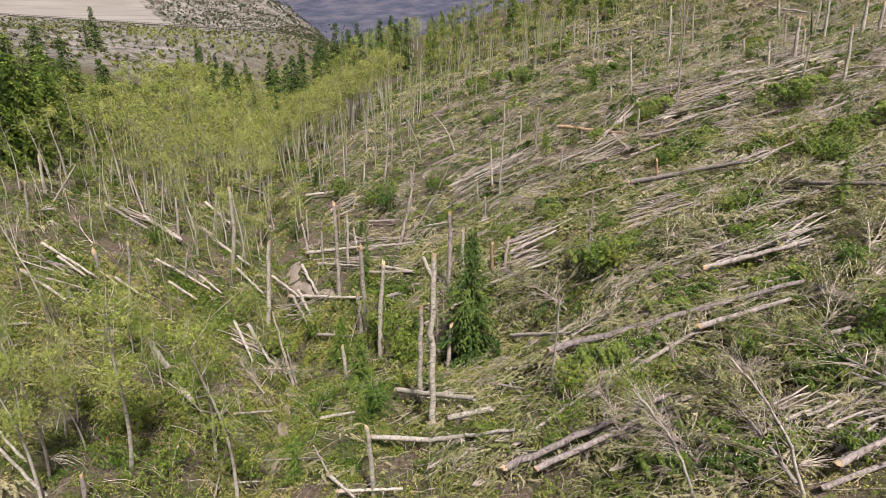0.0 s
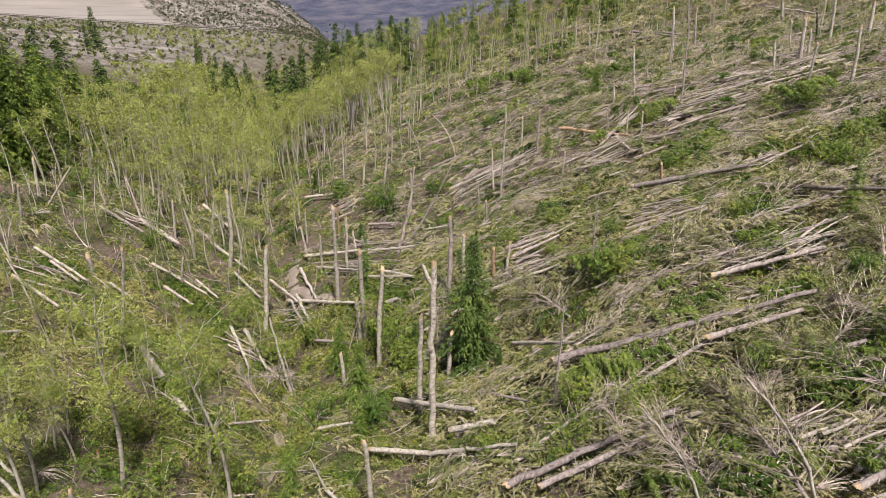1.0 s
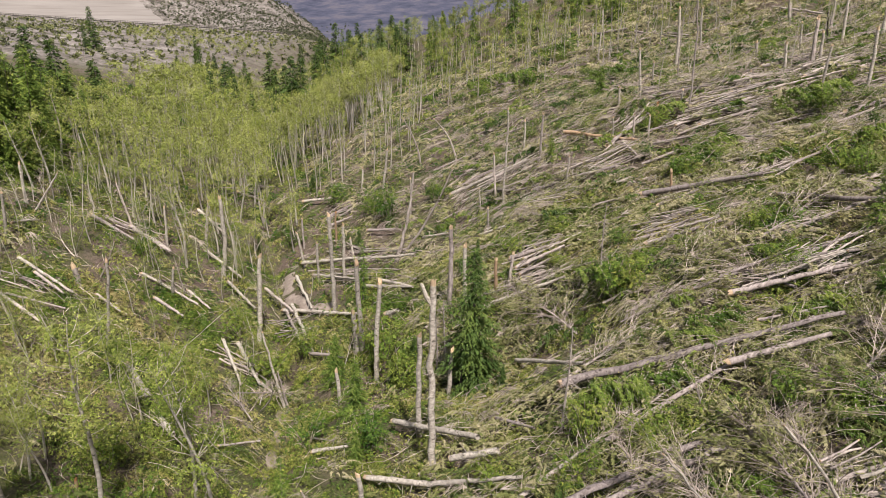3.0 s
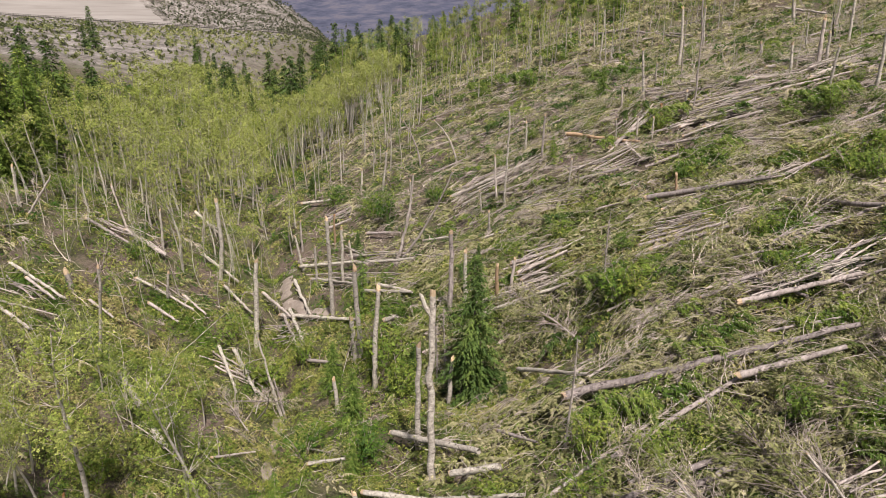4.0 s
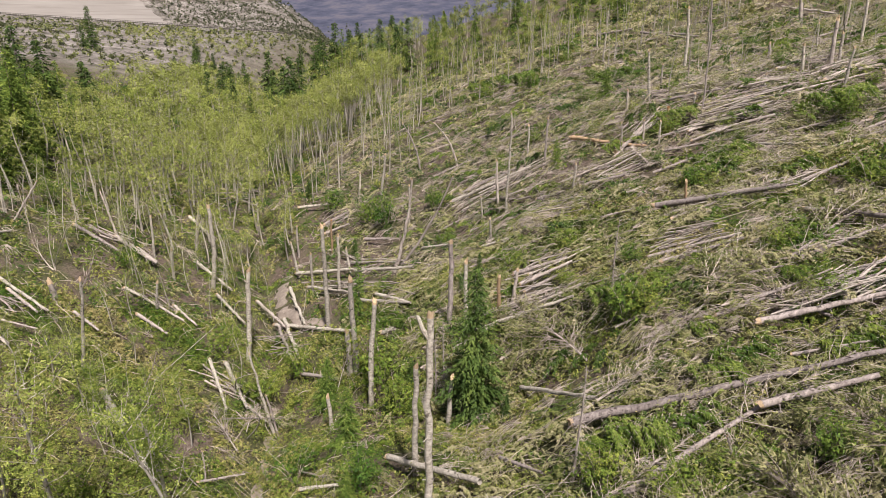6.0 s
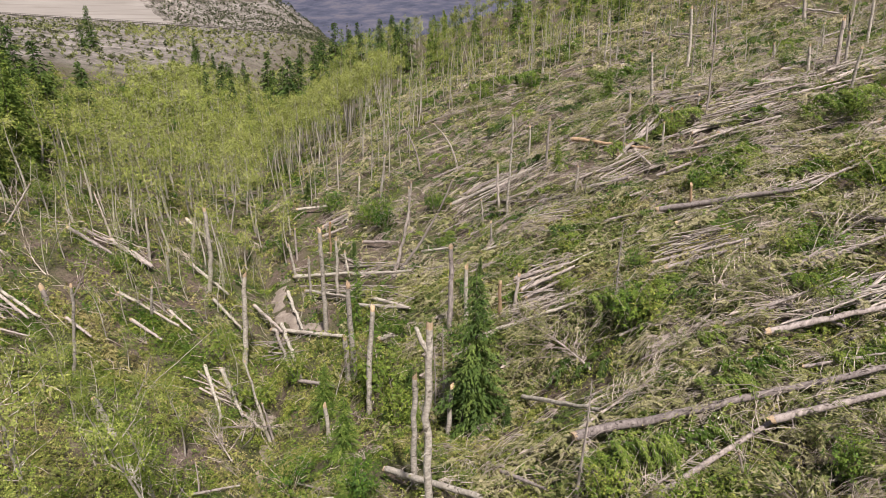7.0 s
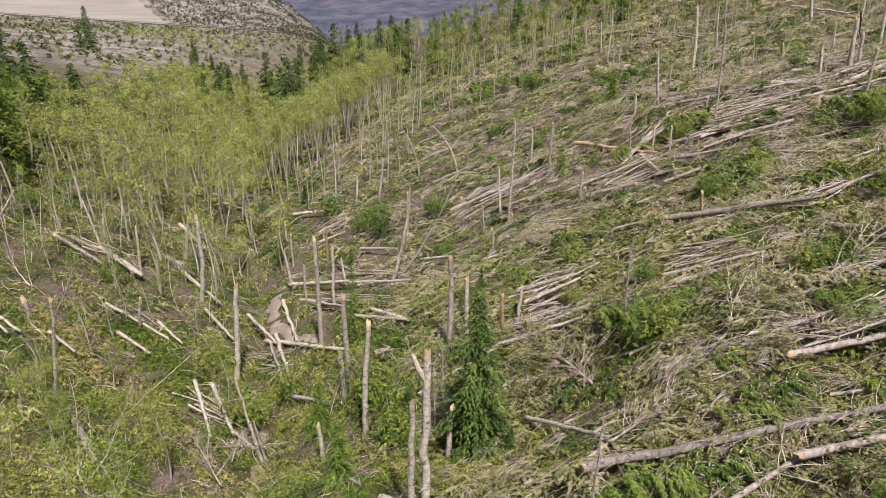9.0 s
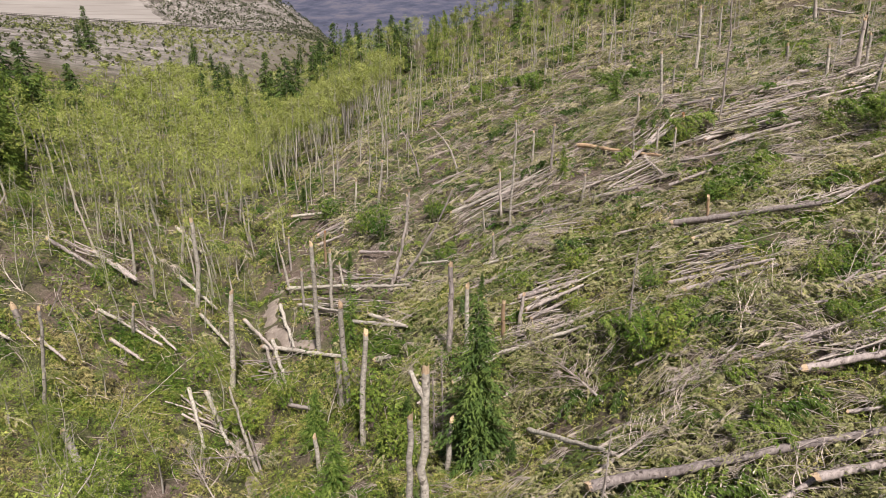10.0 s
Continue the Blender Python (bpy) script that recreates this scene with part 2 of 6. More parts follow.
def ground(x, y):
    """Height of the land."""
    x, y = np.asarray(x, float), np.asarray(y, float)
    yc = np.clip(y, 5, 245)
    u = x - axis(yc)
    r, l = np.clip(u, 0, 105), np.clip(-u, 0, 125)
    er, el = 1 - np.exp(-r / 11), 1 - np.exp(-l / 17)
    side = (C[2] + C[9] * np.exp(-((yc - 28) / 18) ** 2)) * er + C[3] * r / 10 + C[4] * r * yc / 1000
    side = side * (1 - 0.9 * smooth(205, 400, y))
    z = C[0] + C[1] * yc / 100 + C[10] * (yc / 100) ** 2 + side + C[5] * el + C[6] * l / 10 + C[7] * l * yc / 1000 + C[8] * np.exp(-(u / 5) ** 2)
    for bx, by, h, s in BUMPS:
        z = z + h * np.exp(-((x - bx) ** 2 + (y - by) ** 2) / (2 * s * s))
    z = z + 0.22 * wavy(x, y, 6.0, 1) + 0.09 * wavy(x, y, 2.3, 2)
    # the far bank, with the road's bench, the cut above it and the rocky hill
    road = EYE - 4.7 - 0.0605 * (x + 360)
    bank = z + (road - z) * smooth(235, 531, y) ** 0.8
    ridge = EYE + 6.7 - 0.466 * (x + 172) + 4 * wavy(x, y, 55, 3)
    hill = road + np.clip((y - 538) / 168, 0, 1) * (ridge - road) + 3 * wavy(x, y, 40, 4) * smooth(570, 660, y) * smooth(-260, -180, x)
    hill = hill - np.clip(y - 706, 0, 600) * 0.45
    far = np.where(y > 538, hill, bank)
    left = 1 - smooth(-120, -48, x + 0.1 * (y - 245))
    plain = EYE - 105 + 270 * smooth(1300, 4700, y) + 4 * wavy(x, y, 700, 5)
    over = np.where(y > 706, np.maximum(far, plain), far)
    near_left = z + (over - z) * smooth(230, 285, y)
    near_right = z + (plain - z) * smooth(345, 1300, y)
    return near_left * left + near_right * (1 - left)


C = (5.479, -6.359, 4.583, 3.379, -0.108, 10.998, 1.744, -0.245, 1.757, 1.112, 0.731)

# ---------------------------------------------------------------- mesh helpers
RNG = np.random.RandomState(7)


def mesh_of(name, verts, faces, mat, tint=None, smooth_faces=False, spray=False):
    """A mesh from an array of corners and an array of faces of one size; tint: a value for each corner."""
    verts, faces = np.asarray(verts, np.float32), np.asarray(faces, np.int32)
    me = bpy.data.meshes.new(name)
    n, k = faces.shape
    me.vertices.add(len(verts))
    me.vertices.foreach_set("co", verts.ravel())
    me.loops.add(n * k)
    me.loops.foreach_set("vertex_index", faces.ravel())
    me.polygons.add(n)
    me.polygons.foreach_set("loop_start", np.arange(0, n * k, k, dtype=np.int32))
    me.polygons.foreach_set("use_smooth", np.full(n, smooth_faces))
    me.materials.append(mat)
    if tint is not None:
        at = me.attributes.new("tint", "FLOAT", "POINT")
        at.data.foreach_set("value", np.asarray(tint, np.float32))
    if spray:
        at = me.attributes.new("spray", "FLOAT_VECTOR", "POINT")
        at.data.foreach_set("vector", np.tile(np.array([1, 0, 0, 0, 1, 0, -1, 0, 0], np.float32), len(verts) // 3))
    me.update(calc_edges=True)
    return me


def thing(name, label, category, group="", m=None):
    root = tagged(new(name), label, category, group)
    root.empty_display_size = 0.3
    if m is not None:
        root.matrix_world = m
    return root


def part(name, me, parent, label="", kind=""):
    ob = new(name, me)
    ob.parent = parent
    return tagged(ob, label, kind=kind)


def unit(v):
    return v / np.maximum(np.linalg.norm(v, axis=-1, keepdims=True), 1e-9)


def tubes(paths, radii, sides=3, wobble=0.0, rng=RNG):
    """Many tapered tubes at once: paths (n, k, 3), radii (n, k)."""
    paths, radii = np.asarray(paths, float), np.asarray(radii, float)
    n, k, _ = paths.shape
    along = unit(np.gradient(paths, axis=1))
    ref = np.where(np.abs(along[..., 2:3]) > 0.9, np.array([1.0, 0, 0]), np.array([0, 0, 1.0]))
    a = unit(np.cross(along, ref))
    b = np.cross(along, a)
    ang = np.arange(sides) * 2 * np.pi / sides
    rr = radii[..., None] * (1 + wobble * rng.uniform(-1, 1, (n, k, sides)))
    v = paths[:, :, None] + rr[..., None] * (np.cos(ang)[None, None, :, None] * a[:, :, None] + np.sin(ang)[None, None, :, None] * b[:, :, None])
    i, j, s = np.meshgrid(np.arange(n), np.arange(k - 1), np.arange(sides), indexing="ij")
    base, nxt = (i * k + j) * sides, (s + 1) % sides
    f = np.stack([base + s, base + nxt, base + sides + nxt, base + sides + s], -1).reshape(-1, 4)
    return v.reshape(-1, 3), f


def join(pieces):
    vs, fs, off = [], [], 0
    for v, f in pieces:
        vs.append(v), fs.append(f + off)
        off += len(v)
    return np.concatenate(vs), np.concatenate(fs)


def leaves(centres, size, rng, up=0.5, narrow=0.62, out=None):
    """Small pointed leaves of random turn at the centres; up: how far they lie flat; out: ways that they face."""
    n = len(centres)
    size = np.broadcast_to(size, n)[:, None] * rng.uniform(0.55, 1.45, (n, 1))
    nrm = unit(rng.normal(size=(n, 3)) * (1.0 if out is None else 0.42) + np.array([0, 0, up * 2]) + (0 if out is None else out))
    a = unit(np.cross(nrm, rng.normal(size=(n, 3))))
    b = np.cross(nrm, a)
    c = np.asarray(centres)
    v = np.stack([c + a * size, c - a * size * 0.7 + b * size * narrow, c - a * size * 0.7 - b * size * narrow], 1)
    return v.reshape(-1, 3), np.arange(3 * n).reshape(n, 3)


def fronds(starts, ways, length, width, rng):
    """Long pointed sprays from the starts along the ways."""
    n = len(starts)
    length = np.broadcast_to(length, n)[:, None] * rng.uniform(0.7, 1.3, (n, 1))
    width = np.broadcast_to(width, n)[:, None] * rng.uniform(0.7, 1.3, (n, 1))
    ways = unit(ways)
    side = unit(np.cross(ways, np.array([0, 0, 1.0]) + 0.6 * rng.normal(size=(n, 3))))
    v = np.stack([starts + side * width, starts + ways * length - np.array([0, 0, 0.12]) * length, starts - side * width], 1)
    return v.reshape(-1, 3), np.arange(3 * n).reshape(n, 3)


def at_ground(x, y, up=0.0):
    return Vector((x, y, float(ground(x, y)) + up))


# ---------------------------------------------------------------- the ground, one sheet to the horizon
def build_land():
    ang = np.radians(np.concatenate([np.linspace(-180, -50, 22)[:-1], np.linspace(-50, 50, 240), np.linspace(50, 180, 22)[1:-1]]))
    rad = np.concatenate([[0.0], np.geomspace(5, 4700, 230)])
    A, R = np.meshgrid(ang, rad)
    X, Y = R * np.sin(A), R * np.cos(A)
    Z = ground(X, Y)
    rows, cols = A.shape
    i, j = np.meshgrid(np.arange(rows - 1), np.arange(cols), indexing="ij")
    jn = (j + 1) % cols
    f = np.stack([i * cols + j, i * cols + jn, (i + 1) * cols + jn, (i + 1) * cols + j], -1).reshape(-1, 4)
    me = mesh_of("ground", np.stack([X, Y, Z], -1).reshape(-1, 3), f[:, ::-1], GROUND, smooth_faces=True)
    zone = np.zeros((rows, cols, 4), np.float32)
    left = 1 - smooth(-120, -48, X + 0.1 * (Y - 245))
    zone[..., 0] = smooth(120, 190, Y + 15 * wavy(X, Y, 60, 8)) * left
    # blue channel: how far the plain's haze-tinted colour takes over
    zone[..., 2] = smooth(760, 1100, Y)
    at = me.attributes.new("zone", "FLOAT_COLOR", "POINT")
    at.data.foreach_set("color", zone.ravel())
    tagged(new("ground", me), "grassy valley floor and slopes with brown litter, rising to pale scree", "ground", kind="structure")


build_land()


def strip(name, line, width, mat, label, category, up=0.05):
    """A worn strip draped over the ground along a line of places."""
    pts = []
    for (x0, y0), (x1, y1) in zip(line, line[1:]):
        for s in np.linspace(0, 1, 10, endpoint=False):
            pts.append((x0 + (x1 - x0) * s, y0 + (y1 - y0) * s))
    p = np.array(pts)
    d = unit(np.gradient(p, axis=0))
    nrm = np.stack([-d[:, 1], d[:, 0]], 1)
    cols = []
    for s in np.linspace(-1, 1, 7):
        q = p + nrm * (s * width * (0.5 + 0.18 * np.sin(np.arange(len(p)) * 0.9 + 3 * s)))[:, None]
        z = ground(q[:, 0], q[:, 1]) + up - 0.09 * s * s
        cols.append(np.column_stack([q, z]))
    v = np.stack(cols, 1)
    n, k, _ = v.shape
    i, j = np.meshgrid(np.arange(n - 1), np.arange(k - 1), indexing="ij")
    f = np.stack([i * k + j, i * k + j + 1, (i + 1) * k + j + 1, (i + 1) * k + j], -1).reshape(-1, 4)
    return tagged(new(name, mesh_of(name, v.reshape(-1, 3), f, mat, smooth_faces=True)), label, category, kind="structure")


# ---------------------------------------------------------------- trees
def aspen_model(h, seed, crown_from=0.42, spread=1.3, count=620, leaf=0.15, lean=0.5, mat=None, girth=1.2, limbs=22):
    """A standing aspen: pale stem, thin limbs, loose crown."""
    rng = np.random.RandomState(seed)
    root = thing("aspen_tree", "slender pale aspen with a loose yellow-green crown", "tree", "aspens left standing")
    s = np.linspace(0, 1, 9)
    ph = rng.uniform(0, 6, 2)
    stem = np.stack([lean * s ** 1.5 * rng.uniform(-1, 1) + 0.17 * np.sin(5 * s + ph[0]), lean * s ** 1.5 * rng.uniform(-1, 1) + 0.17 * np.sin(4 * s + ph[1]), h * s - 0.3], 1)
    r0 = 0.0078 * h * girth * rng.uniform(0.7, 1.1)
    part("trunk", mesh_of("trunk", *tubes(stem[None], (r0 * (1 - 0.86 * s ** 1.3))[None], 6, 0.08, rng), PALE_STEM, smooth_faces=True), root)
    n = limbs
    q = rng.uniform(crown_from, 0.97, n)
    p0 = np.stack([np.interp(q, s, stem[:, k]) for k in range(3)], 1)
    a = rng.uniform(0, 6.28, n)
    reach = spread * (0.45 + 0.75 * np.sin(np.pi * np.clip((q - crown_from) / (1.02 - crown_from), 0, 1) ** 0.8)) * rng.uniform(0.5, 1.1, n)
    rise = reach * rng.uniform(0.4, 1.1, n)
    tip = p0 + np.stack([np.cos(a) * reach, np.sin(a) * reach, rise], 1)
    mid = (p0 + tip) / 2 + np.stack([np.cos(a), np.sin(a), -0.4 + 0 * a], 1) * (0.12 * reach)[:, None]
    part("limb_tangle", mesh_of("limb_tangle", *tubes(np.stack([p0, mid, tip], 1), np.array([[0.022, 0.014, 0.005]]).repeat(n, 0) * h / 11, 3), ASPEN_BARK), root, kind="stuff")
    ts = rng.uniform(0.35, 1.1, count)
    k = rng.randint(0, n, count)
    c = p0[k] + (tip - p0)[k] * ts[:, None] + rng.normal(size=(count, 3)) * np.array([0.3, 0.3, 0.26]) * (0.55 + spread * 0.35)
    v, f = leaves(c, leaf, rng, 0.2, out=0.8 * unit(c - np.stack([np.interp(q, s, stem[:, j]) for j in range(3)], 1)[k]))
    tone = (0.25 + 0.45 * rng.rand(n))[k] + 0.2 * rng.rand(count)
    part("crown", mesh_of("crown", v, f, mat or STAND_LEAF, np.repeat(tone, 3)), root, kind="stuff")
    return root


def conifer_model(h, seed, width=0.2, bare=0.06, mat=None, rich=1.0, fine=1.0):
    """A standing spruce: stem, whorls of drooping boughs, each a double comb of pointed sprays."""
    rng = np.random.RandomState(seed)
    root = thing("spruce_tree", "dark green spruce with drooping layered boughs", "tree", "standing spruces")
    stem = np.array([[0, 0, -0.4], [0.02 * h * rng.uniform(-1, 1), 0, h * 0.5], [0, 0.01 * h, h]])
    part("trunk", mesh_of("trunk", *tubes(stem[None], np.array([[0.013, 0.008, 0.001]]) * h, 6), SPRUCE_BARK, smooth_faces=True), root)
    starts, ways, ln, tone = [], [], [], []
    z = bare * h
    while z < 0.985 * h:
        q = 1 - z / h
        for k in range(max(5, int(9 * rich * (0.6 + 0.6 * q)))):
            a = rng.uniform(0, 6.28)
            reach = width * h * q ** 0.75 * rng.uniform(0.55, 1.15) + 0.012 * h
            out, side = np.array([math.cos(a), math.sin(a), 0]), np.array([-math.sin(a), math.cos(a), 0])
            m = max(2, int(reach / (0.019 * h * fine)))
            t = np.repeat((np.arange(m) + 0.6) / m, 2)
            hand = np.tile([1.0, -1.0], m)
            o = np.array([0, 0, z]) + out * (reach * t)[:, None] + np.array([0, 0, 1.0]) * (reach * (0.22 * t - 0.60 * t * t + 0.12 * t ** 3))[:, None]
            w = out + side * (hand * rng.uniform(0.5, 1.1, 2 * m))[:, None] + np.array([0, 0, 1.0]) * rng.uniform(-0.75, -0.05, (2 * m, 1))
            starts.append(o + rng.normal(size=(2 * m, 3)) * 0.006 * h), ways.append(w)
            ln.append((0.13 * reach * (1.15 - t) + 0.026 * h) * fine ** 0.8 * rng.uniform(0.8, 1.15))
            tone.append(np.clip(rng.uniform(0.05, 0.75) + 0.3 * t * rng.rand(), 0, 1))
        z += 0.040 * h * (0.45 + 0.75 * q) * fine ** 0.3
    ln = np.concatenate(ln)
    v, f = fronds(np.concatenate(starts), np.concatenate(ways), ln, ln * 0.27, rng)
    part("foliage", mesh_of("foliage", v, f, mat or SPRUCE_NEEDLE, np.repeat(np.concatenate(tone), 3), spray=True), root, kind="stuff")
    return root


def bush_model(w, h, seed, count=900, leaf=0.075):
    """A leafy bush: a few stems from one root and a lumpy, open head of leaves."""
    rng = np.random.RandomState(seed)
    root = thing("bush", "leafy bright green bush growing between fallen logs", "bush", "green bushes")
    n = 9
    a = rng.uniform(0, 6.28, n)
    out = rng.uniform(0.3, 1.0, n) * w * 0.7
    tip = np.stack([np.cos(a) * out, np.sin(a) * out, h * rng.uniform(0.55, 1.0, n)], 1)
    foot = np.zeros((n, 3)) - np.array([0, 0, 0.1])
    mid = tip * 0.5 + np.array([0, 0, 0.12 * h])
    part("stem_tangle", mesh_of("stem_tangle", *tubes(np.stack([foot, mid, tip], 1), np.array([[0.02, 0.013, 0.005]]).repeat(n, 0), 3), TWIG_WOOD), root, kind="stuff")
    k = rng.randint(0, n, count)
    c = mid[k] + (tip - mid)[k] * rng.uniform(-0.6, 1.25, (count, 1)) + rng.normal(size=(count, 3)) * np.array([0.26, 0.26, 0.2]) * w
    c[:, 2] = np.maximum(c[:, 2], 0.05)
    v, f = leaves(c, leaf, rng, 0.15, out=unit((c - mid[k] * np.array([1, 1, 0.8])) / w))
    tone = rng.uniform(0.05, 0.45, n)[k] + rng.uniform(-0.05, 0.12, count)
    part("foliage", mesh_of("foliage", v, f, SHRUB_LEAF, np.repeat(np.clip(tone, 0, 1), 3)), root, kind="stuff")
    return root


def fallen_model(length, seed, bark, crown_from=0.3, green=1.0, reach=1.5, name="fallen_spruce", label="fallen spruce with faded green needles on its branches", mat=None, boughs=48):
    """A felled tree that lies along +x from its root end, with crushed branches to the sides and above."""
    rng = np.random.RandomState(seed)
    root = thing(name, label, "fallen tree", "blown-down trees")
    s = np.linspace(0, 1, 8)
    sag = np.stack([length * s, 0.12 * np.sin(3 * s + seed), 0.25 + 0.25 * s + 0.06 * np.sin(5 * s)], 1)
    r0 = 0.0105 * length
    part("trunk", mesh_of("trunk", *tubes(sag[None], (r0 * (1 - 0.85 * s))[None], 7, 0.05, rng), bark, smooth_faces=True), root)
    n = boughs
    q = rng.uniform(crown_from, 1.0, n)
    p0 = np.stack([np.interp(q, s, sag[:, k]) for k in range(3)], 1)
    a = rng.uniform(-0.35, 3.5, n)
    ln = reach * (1.15 - 0.75 * q) * rng.uniform(0.5, 1.35, n)
    ahead = rng.uniform(0.35, 1.2, n)
    tip = p0 + np.stack([ahead * ln, np.cos(a) * ln, np.sin(a) * ln * 0.62 - 0.1], 1)
    mid = p0 + (tip - p0) * 0.5 + np.stack([-0.12 * ln, 0 * ln, 0.12 * ln], 1)
    bow = np.stack([p0, mid, tip, tip + (tip - mid) * 0.45 + np.array([0, 0, -0.12])], 1)
    thick = np.array([[0.021, 0.015, 0.009, 0.004]]).repeat(n, 0) * rng.uniform(0.6, 1.2, (n, 1))
    k = rng.randint(0, n, n * 2)
    ts = rng.uniform(0.3, 0.95, n * 2)[:, None]
    o = bow[k, 1] + (bow[k, 2] - bow[k, 1]) * ts
    w = (bow[k, 3] - bow[k, 1]) * 0.45 + rng.normal(size=(n * 2, 3)) * 0.22
    sub = np.stack([o, o + w * 0.55 + np.array([0, 0, 0.03]), o + w], 1)
    part("twig_tangle", mesh_of("twig_tangle", *join([tubes(bow, thick, 3), tubes(sub[:, ::2], np.array([[0.009, 0.004]]).repeat(n * 2, 0), 3)]), TWIG_WOOD), root, kind="stuff")
    m = int(1900 * green)
    if m:
        k = rng.randint(0, n * 2, m)
        o = sub[k, 0] + (sub[k, 2] - sub[k, 0]) * rng.uniform(0.1, 1.15, (m, 1)) + rng.normal(size=(m, 3)) * 0.09
        v, f = fronds(o, unit(sub[k, 2] - sub[k, 0]) + rng.normal(size=(m, 3)) * 0.45 + np.array([0, 0, -0.35]), 0.17, 0.036, rng)
        tone = rng.uniform(0.1, 0.8, n * 2)[k] + rng.uniform(-0.1, 0.2, m)
        part("foliage", mesh_of("foliage", v, f, mat or FADED_NEEDLE, np.repeat(np.clip(tone, 0, 1), 3), spray=True), root, kind="stuff")
    return root


def splinters(tip, way, r, rng, sides=11, tall=3.4):
    """Jagged raw wood on a broken end: a torn shell round a lower heart."""
    way = np.array(way) / np.linalg.norm(way)
    a = np.cross(way, [0.3, 0.9, 0.1])
    a = a / np.linalg.norm(a)
    b = np.cross(way, a)
    t = np.arange(sides) * 6.283 / sides
    ring = np.cos(t)[:, None] * a + np.sin(t)[:, None] * b
    side = 0.5 + 0.5 * np.cos(t + rng.uniform(0, 6))
    high = r * tall * (0.15 + 0.85 * side * rng.uniform(0.3, 1.0, sides))
    tip = np.array(tip)
    v = np.concatenate([tip + ring * r * 1.02 - way * r * 0.3, tip + ring * r * 0.92 + way * high[:, None], tip + ring * r * 0.45 + way * (high * 0.45)[:, None], np.repeat((tip + way * r * 0.25)[None], sides, 0)])
    k = np.arange(sides)
    n = (k + 1) % sides
    return v, np.concatenate([np.stack([q * sides + k, q * sides + n, (q + 1) * sides + n, (q + 1) * sides + k], 1) for q in range(3)])


def stem_parts(root, pts, r0, r1, bark, raw, rng, stubs=5, top_break=True, base_break=False, sides=9, stub_len=0.25):
    """The stem of a broken tree from its root end, with raw splintered ends and stubs of limbs."""
    pts = np.array(pts, float)
    s = np.linspace(0, 1, len(pts))
    q = np.linspace(0, 1, 14)
    line = np.stack([np.interp(q, s, pts[:, k]) for k in range(3)], 1)
    line[1:-1] = (line[:-2] + line[1:-1] * 2 + line[2:]) / 4
    size = np.linalg.norm(line[-1] - line[0])
    line[1:-1] += rng.normal(size=(12, 3)) * 0.0034 * size
    rad = r0 + (r1 - r0) * q ** 0.9
    trunk = part("trunk", mesh_of("trunk", *tubes(line[None], rad[None], sides, 0.07, rng), bark, smooth_faces=True), root)
    if top_break:
        part("broken_top", mesh_of("broken_top", *splinters(line[-1], line[-1] - line[-3], r1, rng), raw), trunk, "pale raw splintered wood")
    if base_break:
        part("broken_end", mesh_of("broken_end", *splinters(line[0], line[0] - line[2], r0, rng, 11, 1.6), raw), trunk, "pale raw splintered wood")
    if stubs:
        k = rng.randint(2, 13, stubs)
        d = unit(rng.normal(size=(stubs, 3)))
        o = line[k]
        ln = stub_len * rng.uniform(0.3, 1.3, (stubs, 1))
        part("limb_stub", mesh_of("limb_stub", *tubes(np.stack([o, o + d * (rad[k][:, None] + ln)], 1), np.stack([rad[k] * 0.2, rad[k] * 0.08], 1), 4), bark), trunk, kind="stuff")


SERIAL = [0]


def snag(x, y, h, d, lean=(0.0, 0.0), bark=None, raw=None, label="", bend=0.0, fork=False):
    """A snapped-off trunk that still stands."""
    SERIAL[0] += 1
    rng = np.random.RandomState(100 + SERIAL[0])
    root = thing("broken_trunk", label or "pale grey snapped aspen trunk standing in undergrowth", "broken tree", "snapped trunks", Matrix.Translation(at_ground(x, y, -0.3)))
    h = h + 0.3
    q = np.linspace(0, 1, 6)
    ph = rng.uniform(0, 6)
    wob = bend * np.sin(np.pi * q)
    pts = np.stack([lean[0] * q + wob + 0.012 * h * np.sin(5 * q + ph) * q, lean[1] * q, h * q], 1)
    d = d * (0.8 if y > 45 else 1.0)
    bark = bark or (ASPEN_BARK if y < 45 or SERIAL[0] % 3 else DEAD_WOOD)
    stem_parts(root, pts, d * 0.56, d * 0.40, bark, raw or RAW_WOOD, rng, int(rng.randint(3, 8)))
    if fork:
        o = pts[-1] - np.array([0, 0, 0.1 * h])
        tip = o + np.array([-0.35, 0, 0.09 * h])
        part("fork", mesh_of("fork", *join([tubes(np.array([[o, (o + tip) / 2 + [-0.06, 0, 0], tip]]), np.array([[d * 0.36, d * 0.32, d * 0.24]]), 7), splinters(tip, tip - o, d * 0.24, rng)]), RAW_WOOD if raw else ASPEN_BARK), root)
    return root


